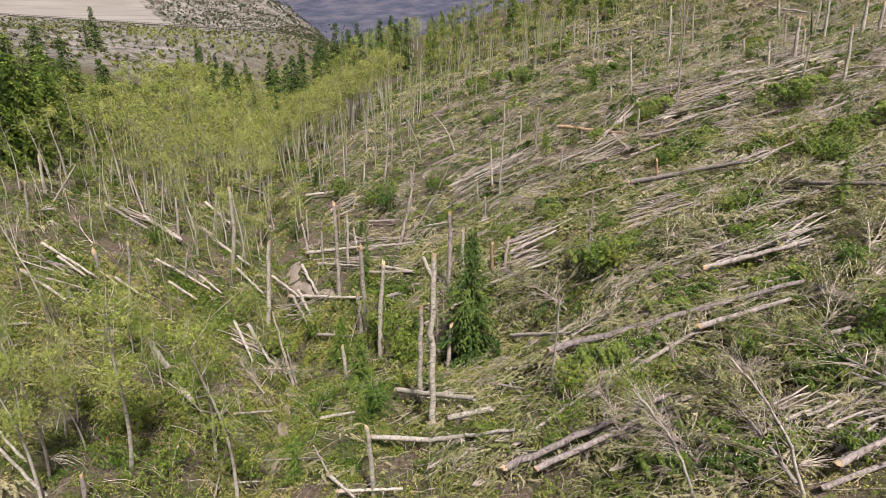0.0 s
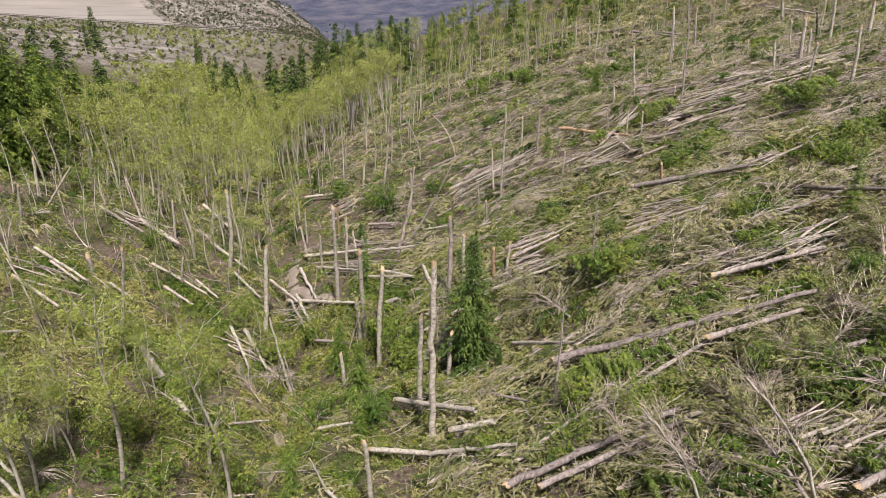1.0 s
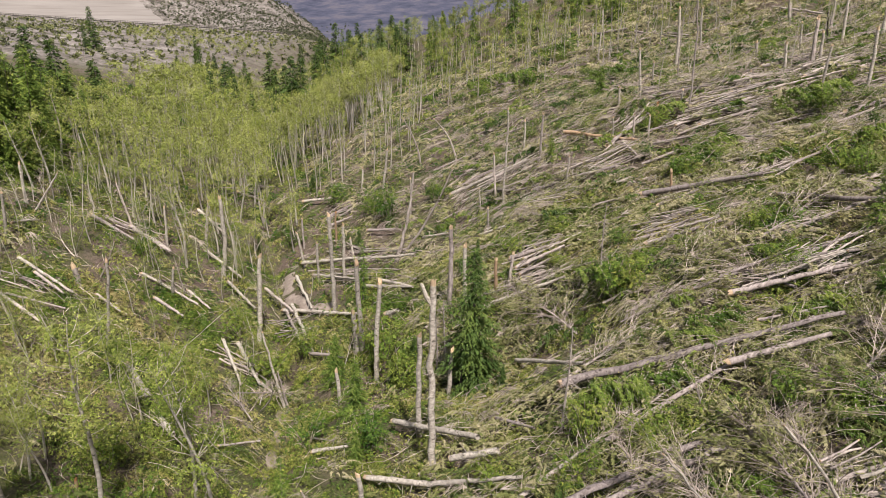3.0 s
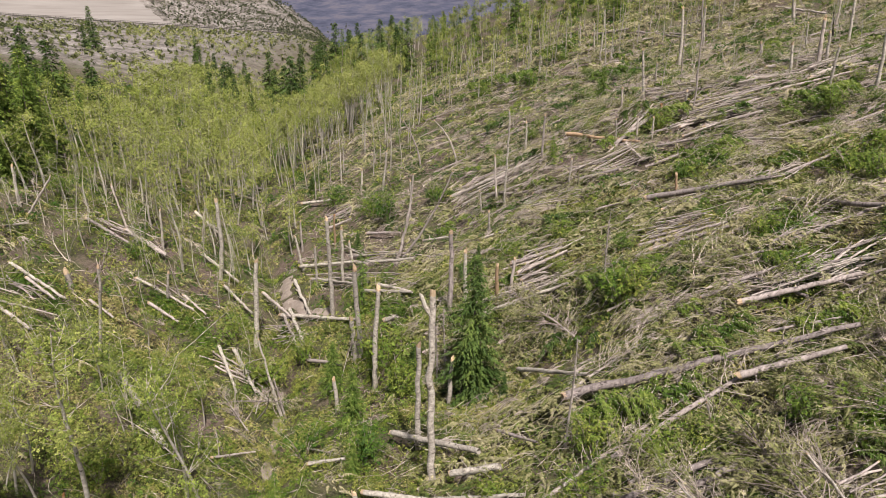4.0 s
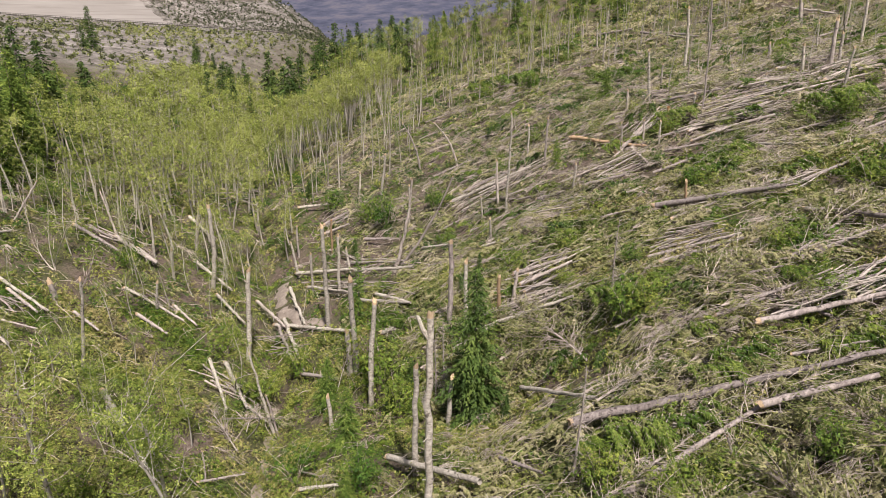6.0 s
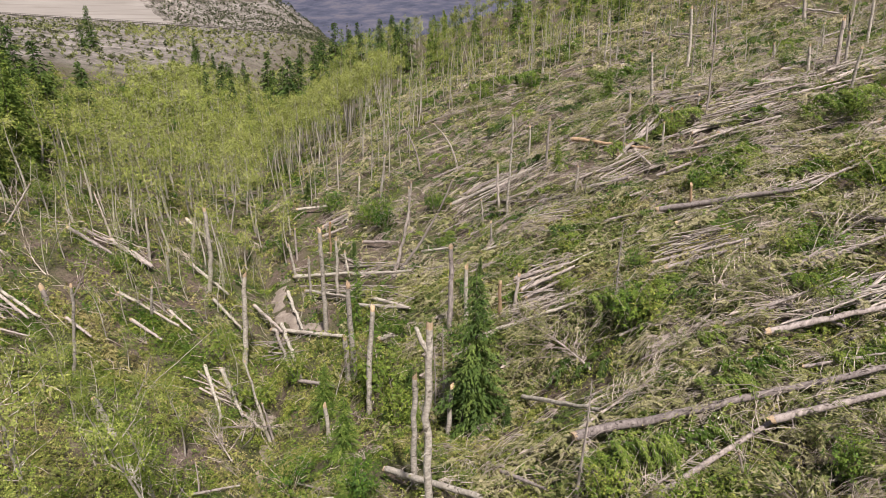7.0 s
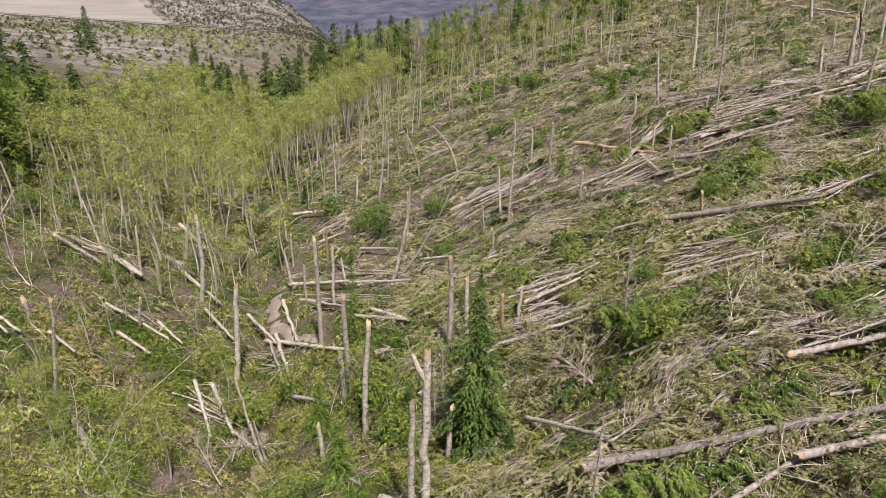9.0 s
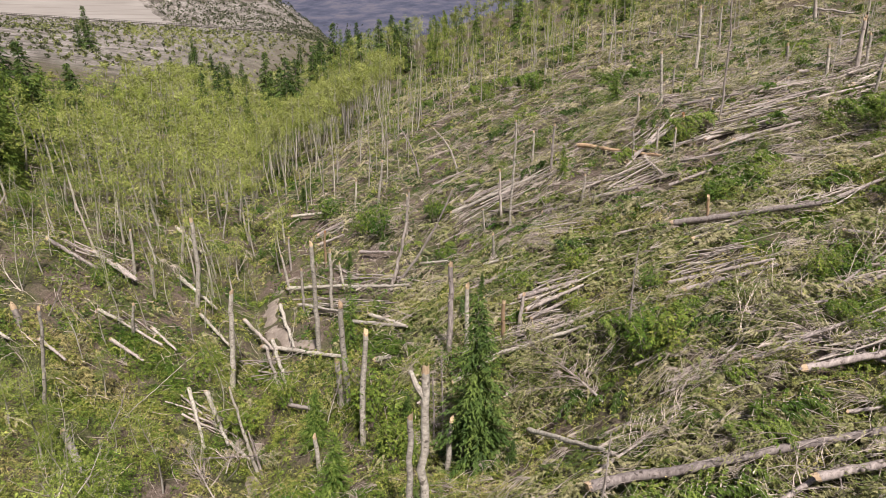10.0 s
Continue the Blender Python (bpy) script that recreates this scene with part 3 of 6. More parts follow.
def log(a, b, d, up=(0.5, 0.6), bark=None, raw=None, label="", taper=0.6, sag=0.0, stubs=14, ends=(True, False), bow=0.0):
    """A trunk that lies on the ground or the brush between two places; the thick end first."""
    SERIAL[0] += 1
    rng = np.random.RandomState(100 + SERIAL[0])
    pa, pb = at_ground(*a, up[0]), at_ground(*b, up[1])
    root = thing("fallen_log", label or "fallen grey log lying in brush", "log", "blown-down logs", Matrix.Translation(pa))
    q = np.linspace(0, 1, 8)
    dv = np.array(pb - pa)
    pts = q[:, None] * dv
    xs, ys = pa.x + pts[:, 0], pa.y + pts[:, 1]
    floor = ground(xs, ys) + 0.10 + d * 0.3
    pts[:, 2] = np.maximum(pts[:, 2], np.minimum(floor - pa.z, pts[:, 2] + 0.5)) + sag * np.sin(np.pi * q)
    pts[:, :2] += np.outer(bow * np.sin(np.pi * q), unit(np.array([-dv[1], dv[0]])))
    stem_parts(root, pts, d * 0.55, d * 0.55 * taper, bark or SPRUCE_BARK, raw or RAW_WOOD, rng, stubs, ends[1], ends[0], 8, 0.35)
    return root


def leaner(a, top, d, bark=None, label="", bend=0.0, twigs=0):
    """A dead stem that leans: its foot on the ground at a, its tip at top (x, y, height over the foot)."""
    SERIAL[0] += 1
    rng = np.random.RandomState(100 + SERIAL[0])
    pa = at_ground(*a, -0.15)
    root = thing("leaning_trunk", label or "thin bare leaning aspen stem", "dead tree", "leaning stems", Matrix.Translation(pa))
    tip = np.array([top[0] - a[0], top[1] - a[1], top[2] + 0.15])
    q = np.linspace(0, 1, 8)
    pts = q[:, None] * tip
    pts[:, 0] += bend * np.sin(np.pi * q)
    pts[:, 2] += abs(bend) * 0.5 * np.sin(np.pi * q)
    stem_parts(root, pts, d * 0.5, d * 0.22, bark or DEAD_WOOD, RAW_WOOD, rng, 5, True, False, 7)
    if twigs:
        n = twigs
        k = rng.uniform(0.35, 0.95, n)
        o = np.stack([np.interp(k, q, pts[:, c]) for c in range(3)], 1)
        side = rng.normal(size=(n, 3)) * np.array([1, 1, 0.5])
        w = unit(unit(tip) * 1.3 + side * 0.42) * rng.uniform(0.4, 1.6, (n, 1)) * (1.15 - 0.6 * k[:, None])
        bow = np.stack([o, o + w * 0.5 + np.array([0, 0, 0.06]), o + w, o + w * 1.4 + np.array([0, 0, -0.1])], 1)
        j = rng.randint(0, n, n * 3)
        so = bow[j, 1] + (bow[j, 2] - bow[j, 1]) * rng.uniform(0, 1, (n * 3, 1))
        sw = w[j] * 0.35 + rng.normal(size=(n * 3, 3)) * 0.25
        sub = np.stack([so, so + sw * 0.5, so + sw + np.array([0, 0, -0.05])], 1)
        part("limb_tangle", mesh_of("limb_tangle", *join([tubes(bow, np.array([[0.011, 0.008, 0.005, 0.0025]]).repeat(n, 0), 4), tubes(sub, np.array([[0.0055, 0.0045, 0.0025]]).repeat(n * 3, 0), 3)]), TWIG_WOOD), root, kind="stuff")
    return root


def place(model, x, y, scale=1.0, turn=0.0, tip=(0.0, 0.0), up=0.0):
    m = Matrix.Translation(at_ground(x, y, up)) @ Euler((tip[0], tip[1], 0)).to_matrix().to_4x4() @ Matrix.Rotation(turn, 4, 'Z') @ Matrix.Scale(scale, 4)
    return copy_thing(model, m)


def lay(model, x, y, heading, scale=1.0, up=0.1):
    """A felled tree on the slope: root end at x, y, heading in degrees from +x towards +y."""
    h = radians(heading)
    reach = 9 * scale
    rise = float(ground(x + reach * math.cos(h), y + reach * math.sin(h)) - ground(x, y))
    m = Matrix.Translation(at_ground(x, y, up)) @ Euler((0, -math.atan2(rise, reach), h)).to_matrix().to_4x4() @ Matrix.Scale(scale, 4)
    return copy_thing(model, m)


class Once:
    """Keeps a list of models and gives them out in turn; the first use of each is the model itself."""

    def __init__(self, models):
        self.models = models
        self.used = set()

    def put(self, k, how, *args, **kw):
        model = self.models[k % len(self.models)]
        kept = model.matrix_basis.copy()
        model.matrix_basis = Matrix.Identity(4)
        ob = how(model, *args, **kw)
        model.matrix_basis = kept
        if model.name not in self.used:
            self.used.add(model.name)
            model.matrix_basis = ob.matrix_basis
            for o in (*ob.children_recursive, ob):
                bpy.data.objects.remove(o)
            return model
        return ob

# ---------------------------------------------------------------- standing trees
SPRUCES = Once([conifer_model(8, 11, 0.13, 0.04, MID_NEEDLE, 0.9, 0.8), conifer_model(9, 12, 0.20, 0.04, None, 1.1, 0.85), conifer_model(5, 13, 0.29, 0.03, MID_NEEDLE, 1.2, 0.75), conifer_model(12, 14, 0.22, 0.03, DARK_NEEDLE, 1.1, 1.4), conifer_model(11, 15, 0.20, 0.03, None, 1.1, 0.85), conifer_model(8, 16, 0.24, 0.02, DARK_NEEDLE, 1.6, 0.6)])
SPRUCE_SIZE = (8, 9, 5, 12, 11, 8)
YOUNG = Once([aspen_model(8, 21, 0.46, 1.25, 1800, 0.085, 0.9, ASPEN_LEAF, 1.8), aspen_model(8, 22, 0.5, 1.15, 1600, 0.085, 0.7, ASPEN_LEAF, 1.9), aspen_model(8, 23, 0.40, 1.3, 1800, 0.085, 1.0, ASPEN_LEAF, 1.6)])
STAND = Once([aspen_model(10, 31 + k, 0.56 + 0.025 * k, 1.3 + 0.12 * (k % 3), 640, 0.15, 0.7, None, 1.35, 14) for k in range(5)])
BANK_STAND = Once([aspen_model(7, 36 + k, 0.48, 1.5, 480, 0.14, 0.5, None, 2.1, 16) for k in range(4)])
SPARSE = Once([aspen_model(12, 41 + k, 0.35, 0.9, 260, 0.13, 1.2) for k in range(3)])
COUNT = [0]


BUSHES = Once([bush_model(1.0, 1.3, 91), bush_model(1.2, 1.1, 92), bush_model(0.8, 1.5, 93)])
CROWNS = Once([fallen_model(5, 95, DEAD_WOOD, 0.08, 0.0, 1.5, "dead_branch", "bare tan dead branch with fanned twigs", None, 70), fallen_model(5.5, 96, ASPEN_BARK, 0.12, 0.0, 1.3, "dead_branch", "bare grey dead branch with fanned twigs", None, 60)])


def bush(x, y, h, lean):
    COUNT[0] += 1
    BUSHES.put(COUNT[0], place, x, y, h / 1.15, COUNT[0] * 1.9)


def dead_branch(x, y, length, heading, kind):
    CROWNS.put(kind, lay, x, y, heading, length / 5.0, 0.35)


def spruce(x, y, h, lean, kind):
    COUNT[0] += 1
    SPRUCES.put(kind, place, x, y, h / SPRUCE_SIZE[kind], COUNT[0] * 1.7, (0, math.atan(lean) * 0.8))


def young_aspen(x, y, h, lean):
    COUNT[0] += 1
    ob = YOUNG.put(COUNT[0], place, x, y, h / 8.0, COUNT[0] * 2.1, (0, math.atan(lean) * 0.8))
    tagged(ob, "young leafy aspen leaning over green undergrowth", "tree", "young aspens")


# single spruces
spruce(1.38, 28.14, 7.70, 0.01, 5)
spruce(-5.39, 39.05, 5.16, 0.06, 0)
spruce(-6.19, 32.06, 3.43, 0.09, 2)
spruce(-4.33, 27.26, 3.34, 0.07, 2)
spruce(8.40, 49.95, 2.45, -0.06, 1)
spruce(15.86, 65.88, 3.41, -0.09, 2)
spruce(17.06, 25.26, 4.53, -0.09, 0)
spruce(-5.81, 78.89, 3.23, 0.00, 0)
spruce(-34.76, 47.67, 9.89, 0.14, 4)
spruce(-34.40, 49.33, 10.64, 0.14, 1)
spruce(-34.44, 50.93, 9.80, 0.14, 4)
spruce(-36.84, 57.36, 10.25, 0.12, 4)
spruce(-34.00, 51.10, 8.73, 0.14, 4)
spruce(-33.96, 49.17, 9.17, 0.13, 4)
spruce(-34.93, 55.00, 8.78, 0.12, 1)
spruce(-38.48, 62.07, 8.90, 0.11, 4)
spruce(-43.48, 74.96, 8.96, 0.09, 1)
spruce(-41.40, 68.58, 7.77, 0.09, 1)
spruce(-47.05, 84.12, 7.05, 0.08, 1)
spruce(-34.60, 54.20, 9.60, 0.10, 4)
spruce(-35.60, 56.00, 8.60, 0.10, 1)
spruce(-37.00, 66.00, 7.00, 0.08, 4)
spruce(16.80, 94.93, 1.44, -0.07, 2)
spruce(-6.06, 19.97, 3.46, 0.11, 0)
spruce(-1.29, 28.80, 1.74, 0.07, 2)
spruce(-3.70, 23.12, 1.82, 0.05, 2)
spruce(23.62, 41.43, 1.10, -0.21, 2)
spruce(20.28, 33.21, 1.39, -0.22, 2)
spruce(28.62, 95.66, 2.11, -0.04, 0)
spruce(9.47, 87.75, 1.89, -0.25, 2)
spruce(-22.70, 86.47, 1.82, -0.13, 2)
spruce(-29.35, 49.42, 0.72, -0.31, 2)
spruce(-6.57, 57.52, 1.72, -0.12, 2)
spruce(-30.77, 128.06, 15.70, 0.06, 3)
spruce(-29.00, 128.77, 14.88, 0.06, 3)
spruce(-33.68, 134.29, 13.93, 0.07, 3)
spruce(-27.71, 166.14, 15.57, 0.03, 3)
spruce(-25.51, 162.54, 13.65, 0.04, 0)
spruce(-15.38, 156.09, 13.36, 0.03, 3)
spruce(-20.20, 158.94, 10.94, 0.03, 3)
spruce(-30.85, 154.34, 13.47, 0.05, 3)
spruce(-29.05, 156.38, 13.04, 0.05, 3)
spruce(-17.88, 158.68, 11.27, 0.02, 0)
spruce(-8.47, 152.17, 11.32, 0.01, 3)
spruce(-11.19, 152.20, 11.15, 0.02, 3)
spruce(-47.32, 128.91, 10.52, 0.10, 3)
spruce(-50.33, 145.50, 12.04, 0.11, 3)
spruce(-45.44, 165.99, 16.06, 0.08, 3)
spruce(-11.26, 64.18, 1.58, 0.06, 2)
# small dark spruces in the gully
spruce(-1.60, 31.35, 1.60, 0.03, 5)
spruce(-2.67, 29.94, 1.40, 0.03, 5)
spruce(-3.40, 25.12, 1.50, 0.03, 5)
spruce(2.78, 27.28, 1.30, 0.03, 5)
spruce(-14.65, 69.07, 2.20, 0.03, 5)
spruce(-4.83, 53.15, 1.80, 0.03, 5)
spruce(-7.31, 51.96, 1.70, 0.03, 5)
spruce(-11.27, 64.23, 2.00, 0.03, 5)
spruce(-17.48, 56.77, 1.50, 0.03, 5)
spruce(-22.16, 46.08, 1.30, 0.03, 5)
spruce(-11.07, 40.77, 1.30, 0.03, 5)
spruce(2.10, 38.17, 1.60, 0.03, 5)
spruce(-21.92, 88.61, 2.40, 0.03, 5)
# leafy young aspens on the near bank
young_aspen(-12.60, 19.72, 9.14, 0.09)
young_aspen(-9.85, 21.80, 7.73, 0.01)
young_aspen(-8.40, 19.91, 9.01, -0.05)
young_aspen(-14.77, 18.26, 6.14, 0.07)
young_aspen(-14.38, 17.37, 6.30, -0.05)
young_aspen(-15.54, 21.82, 5.08, 0.08)
young_aspen(-15.64, 27.53, 3.25, 0.20)
young_aspen(-17.60, 28.39, 3.56, 0.12)
young_aspen(-17.88, 22.16, 4.78, 0.15)
young_aspen(-14.48, 20.23, 4.22, -0.17)
young_aspen(-16.21, 32.74, 2.78, 0.10)
young_aspen(-14.12, 29.35, 2.79, 0.15)
young_aspen(-19.14, 26.81, 3.94, -0.04)
young_aspen(6.41, 16.68, 2.26, -0.51)
young_aspen(-18.15, 27.32, 4.34, 0.02)
young_aspen(-15.92, 27.36, 4.45, 0.03)
young_aspen(-16.86, 20.40, 5.08, 0.12)
young_aspen(-13.64, 25.46, 4.04, 0.00)
young_aspen(-19.48, 24.07, 3.91, 0.01)
young_aspen(-15.29, 20.56, 4.72, 0.13)
young_aspen(-11.59, 27.94, 4.40, -0.00)
# bushes
bush(16.74, 94.56, 1.75, -0.07)
bush(15.59, 48.71, 1.18, -0.12)
bush(23.15, 40.48, 1.78, -0.21)
bush(23.09, 41.77, 1.11, -0.20)
bush(19.92, 32.51, 1.97, -0.22)
bush(20.03, 30.88, 1.46, -0.23)
bush(16.40, 38.70, 1.26, -0.15)
bush(16.73, 42.08, 0.93, -0.14)
bush(10.88, 83.32, 2.16, -0.05)
bush(5.55, 87.03, 2.05, -0.02)
bush(14.24, 38.34, 1.45, -0.13)
bush(-4.91, 54.22, 2.59, 0.03)
bush(-6.69, 57.06, 2.38, 0.04)
bush(-11.19, 63.75, 2.31, 0.06)
bush(-0.72, 53.83, 1.74, 0.00)
bush(7.85, 28.36, 1.88, -0.09)
bush(8.65, 28.17, 1.64, -0.10)
bush(4.77, 19.34, 1.47, -0.08)
bush(6.63, 18.08, 1.37, -0.11)
bush(8.01, 18.26, 1.14, -0.14)
bush(13.61, 17.11, 1.49, -0.25)
bush(11.58, 16.99, 1.23, -0.21)
bush(15.06, 28.34, 1.52, -0.18)
bush(13.56, 28.24, 1.25, -0.16)
bush(-2.18, 29.78, 1.79, 0.02)
bush(-3.18, 32.44, 2.63, 0.03)
bush(-3.24, 23.68, 1.69, 0.04)
bush(-21.27, 42.95, 1.61, 0.17)
bush(-13.11, 37.22, 1.95, 0.11)
bush(-12.74, 25.83, 1.47, 0.15)
bush(-13.52, 22.33, 1.91, 0.18)
bush(-11.19, 20.06, 1.70, 0.16)
bush(-29.43, 48.92, 1.71, 0.21)
bush(-10.34, 34.37, 2.06, 0.09)
bush(-6.45, 26.14, 1.70, 0.07)
bush(-8.43, 21.16, 1.81, 0.11)
bush(1.63, 19.17, 1.03, -0.03)
bush(4.30, 17.85, 1.19, -0.07)
bush(10.32, 17.70, 1.29, -0.18)
bush(15.04, 21.04, 1.12, -0.24)
bush(0.54, 33.08, 1.48, -0.01)
bush(-8.32, 35.60, 1.67, 0.07)
# dead branches
dead_branch(7.64, 25.81, 1.9, -17, 0)
dead_branch(7.94, 25.63, 1.5, 5, 0)
dead_branch(-9.65, 28.33, 3.2, 133, 1)
dead_branch(-9.9, 30.4, 2.4, 100, 1)
dead_branch(-10.17, 23.54, 2.0, -37, 1)
dead_branch(7.73, 40.39, 2.9, 140, 1)
dead_branch(6.64, 39.34, 3.4, 126, 1)
dead_branch(-9.15, 27.52, 1.3, 162, 1)
dead_branch(10.19, 14.32, 1.4, 5, 0)
dead_branch(12.50, 24.52, 1.9, -9, 0)
dead_branch(17.61, 42.19, 1.0, 52, 0)
dead_branch(14.10, 17.67, 2.5, 107, 1)
dead_branch(12.15, 19.19, 2.6, -123, 1)


def inside(x, y, poly):
    hit = False
    for (x0, y0), (x1, y1) in zip(poly, poly[1:] + poly[:1]):
        if (y0 > y) != (y1 > y) and x < (x1 - x0) * (y - y0) / (y1 - y0) + x0:
            hit = not hit
    return hit


def stand(models, poly, count, seed, gap, h, how=place):
    """Trees at random in a patch of the plan, no two nearer than gap."""
    rng = np.random.RandomState(seed)
    xs, ys = [p[0] for p in poly], [p[1] for p in poly]
    done = []
    for _ in range(count * 30):
        if len(done) >= count:
            break
        x, y = rng.uniform(min(xs), max(xs)), rng.uniform(min(ys), max(ys))
        if not inside(x, y, poly) or any((x - a) ** 2 + (y - b) ** 2 < gap * gap for a, b in done):
            continue
        done.append((x, y))
        models.put(len(done), how, x, y, rng.uniform(*h), rng.uniform(0, 6.28), tuple(rng.normal(0, 0.05, 2)))


def far_stand(name, label, models, polys, seed, gap, h):
    """Woods too far and too many to count: the models' meshes laid into one object for each material."""
    rng = np.random.RandomState(seed)
    bins = {}
    for poly, count in polys:
        xs, ys = [p[0] for p in poly], [p[1] for p in poly]
        done = []
        for _ in range(count * 30):
            if len(done) >= count:
                break
            x, y = rng.uniform(min(xs), max(xs)), rng.uniform(min(ys), max(ys))
            if not inside(x, y, poly) or any((x - a) ** 2 + (y - b) ** 2 < gap * gap for a, b in done):
                continue
            done.append((x, y))
            model = models[len(done) % len(models)]
            m = np.array(pose(x, y, float(ground(x, y)), rng.normal(0, 2.0), rng.normal(0, 2.0), rng.uniform(0, 360)).to_3x3()) * rng.uniform(*h)
            at = np.array([x, y, float(ground(x, y))])
            shade = rng.uniform(-0.18, 0.18)
            for o in model.children:
                v = np.empty(len(o.data.vertices) * 3, np.float32)
                o.data.vertices.foreach_get("co", v)
                k = o.data.polygons[0].loop_total
                f = np.empty(len(o.data.loops), np.int32)
                o.data.loops.foreach_get("vertex_index", f)
                tone = np.full(len(o.data.vertices), 0.5, np.float32)
                if "tint" in o.data.attributes:
                    o.data.attributes["tint"].data.foreach_get("value", tone)
                bins.setdefault((o.data.materials[0].name, k, "spray" in o.data.attributes), []).append((v.reshape(-1, 3) @ m.T + at, f.reshape(-1, k), np.clip(tone + shade, 0, 1)))
    for (mat, k, combed), pieces in bins.items():
        v, f = join([(a, b) for a, b, _ in pieces])
        tagged(new(name, mesh_of(name, v, f, bpy.data.materials[mat], np.concatenate([c for _, _, c in pieces]), spray=combed)), label, "woods", kind="stuff")


stand(STAND, [(-23.7, 76.3), (-15.8, 88.5), (-9.5, 104.7), (-8.7, 122.7), (-18.9, 114.6), (-36.3, 90.1), (-30.0, 75.4)], 125, 1, 1.25, (0.70, 1.0))
stand(BANK_STAND, [(-34.5, 55.5), (-30.0, 55.0), (-18.9, 63.5), (-21.3, 75.6), (-36.3, 86.0), (-50.0, 88.0), (-44.0, 70.0)], 92, 2, 1.8, (0.72, 1.05))
stand(SPARSE, [(-3.9, 64.0), (-17.4, 67.5), (-20.5, 78.0), (-6.3, 96.6), (0.0, 81.8)], 34, 5, 1.6, (0.48, 0.80))
stand(SPARSE, [(15.8, 50.8), (43.4, 50.5), (59.2, 81.1), (27.6, 81.3)], 22, 6, 3.0, (0.28, 0.48))
stand(BANK_STAND, [(-34.0, 47.0), (-16.0, 47.0), (-13.0, 60.0), (-19.0, 66.0), (-30.0, 57.0)], 24, 15, 2.3, (0.6, 0.95))
SAPLINGS = Once([aspen_model(6, 45 + k, 0.22, 0.85, 520, 0.075, 0.7, ASPEN_LEAF) for k in range(3)])
stand(SAPLINGS, [(-33.0, 38.0), (-10.0, 38.0), (-15.0, 54.0), (-30.0, 56.0)], 44, 12, 1.9, (0.5, 0.95))
stand(SAPLINGS, [(-30.0, 27.0), (-11.0, 24.0), (-10.0, 36.0), (-31.0, 38.0)], 24, 13, 1.9, (0.4, 0.75))
stand(BUSHES, [(4.0, 26.0), (18.0, 24.0), (32.0, 33.0), (36.0, 50.0), (52.0, 85.0), (4.0, 88.0), (0.0, 45.0)], 70, 14, 2.6, (0.5, 1.15))
FAR_SPRUCE = Once([conifer_model(13, 51, 0.20, 0.03, DARK_NEEDLE, 1.1, 1.4), conifer_model(12, 52, 0.25, 0.02, DARK_NEEDLE, 1.1, 1.4)])
stand(FAR_SPRUCE, [(-47.3, 135.1), (-35.5, 135.1), (-33.1, 163.4), (-47.3, 167.6)], 5, 8, 2.5, (0.72, 0.96))
stand(FAR_SPRUCE, [(-82.8, 175.7), (-63.1, 175.8), (-63.1, 216.6), (-86.8, 224.7)], 8, 9, 3.0, (0.56, 0.80))
stand(FAR_SPRUCE, [(-48.9, 55.7), (-36.3, 54.1), (-39.4, 82.0), (-56.8, 81.8)], 12, 11, 2.6, (0.64, 1.00))
stand(FAR_SPRUCE, [(-31.6, 167.5), (-8.0, 155.1), (-14.0, 200.0), (-47.3, 224.8)], 12, 7, 3.0, (0.56, 0.92))
FAR_ASPEN = [aspen_model(8, 71 + k, 0.42, 1.5, 230, 0.22, 0.6, None, 1.5, 8) for k in range(4)]
THIN_ASPEN = [aspen_model(12, 81 + k, 0.34, 1.1, 230, 0.17, 1.2, None, 1.2, 10) for k in range(2)]
RIDGE_ASPEN = [aspen_model(8, 75 + k, 0.12, 1.6, 230, 0.24, 0.5, FAR_SHRUB_LEAF if k == 1 else None, 0.8, 4) for k in range(5)]
MIXED = RIDGE_ASPEN + [conifer_model(9, 53, 0.24, 0.03, SPRUCE_NEEDLE, 0.8, 2.0)]
far_stand("far_aspen_woods", "distant yellow-green aspen woods filling the gully", FAR_ASPEN,
          [([(-18.9, 114.6), (-8.7, 122.7), (-4.7, 191.6), (-31.6, 195.9), (-41.0, 131.0), (-36.3, 90.1)], 200), ([(-36.3, 81.9), (-41.0, 131.0), (-46.0, 172.0), (-66.0, 172.0), (-56.0, 120.0), (-48.0, 88.0)], 170)], 3, 1.5, (0.78, 1.15))
far_stand("bank_aspen_thicket", "yellow-green aspen thickets on the pale far bank", RIDGE_ASPEN, [([(-152, 297), (-150, 350), (-98, 385), (-86, 313), (-94, 279), (-111, 260)], 150), ([(-66, 176), (-46, 176), (-52, 236), (-86, 262), (-84, 225)], 70)], 6, 2.0, (0.5, 0.95))
far_stand("ridge_woods", "mixed green aspens and spruces along the ridge", MIXED, [([(-6, 128), (4, 120), (16, 116), (31, 110), (46, 106), (70, 128), (52, 178), (-4, 204)], 300)], 8, 1.8, (0.55, 0.85))
far_stand("far_thin_aspens", "distant thin half-bare aspens high on the slope", THIN_ASPEN, [([(-4.7, 77.8), (3.9, 85.9), (19.7, 81.5), (37.9, 89.3), (46.0, 106.0), (3.9, 120.3), (-6.3, 106.3)], 100)], 5, 1.6, (0.45, 0.72))
for model in MIXED + FAR_ASPEN + THIN_ASPEN:
    for o in (*model.children_recursive, model):
        bpy.data.objects.remove(o)

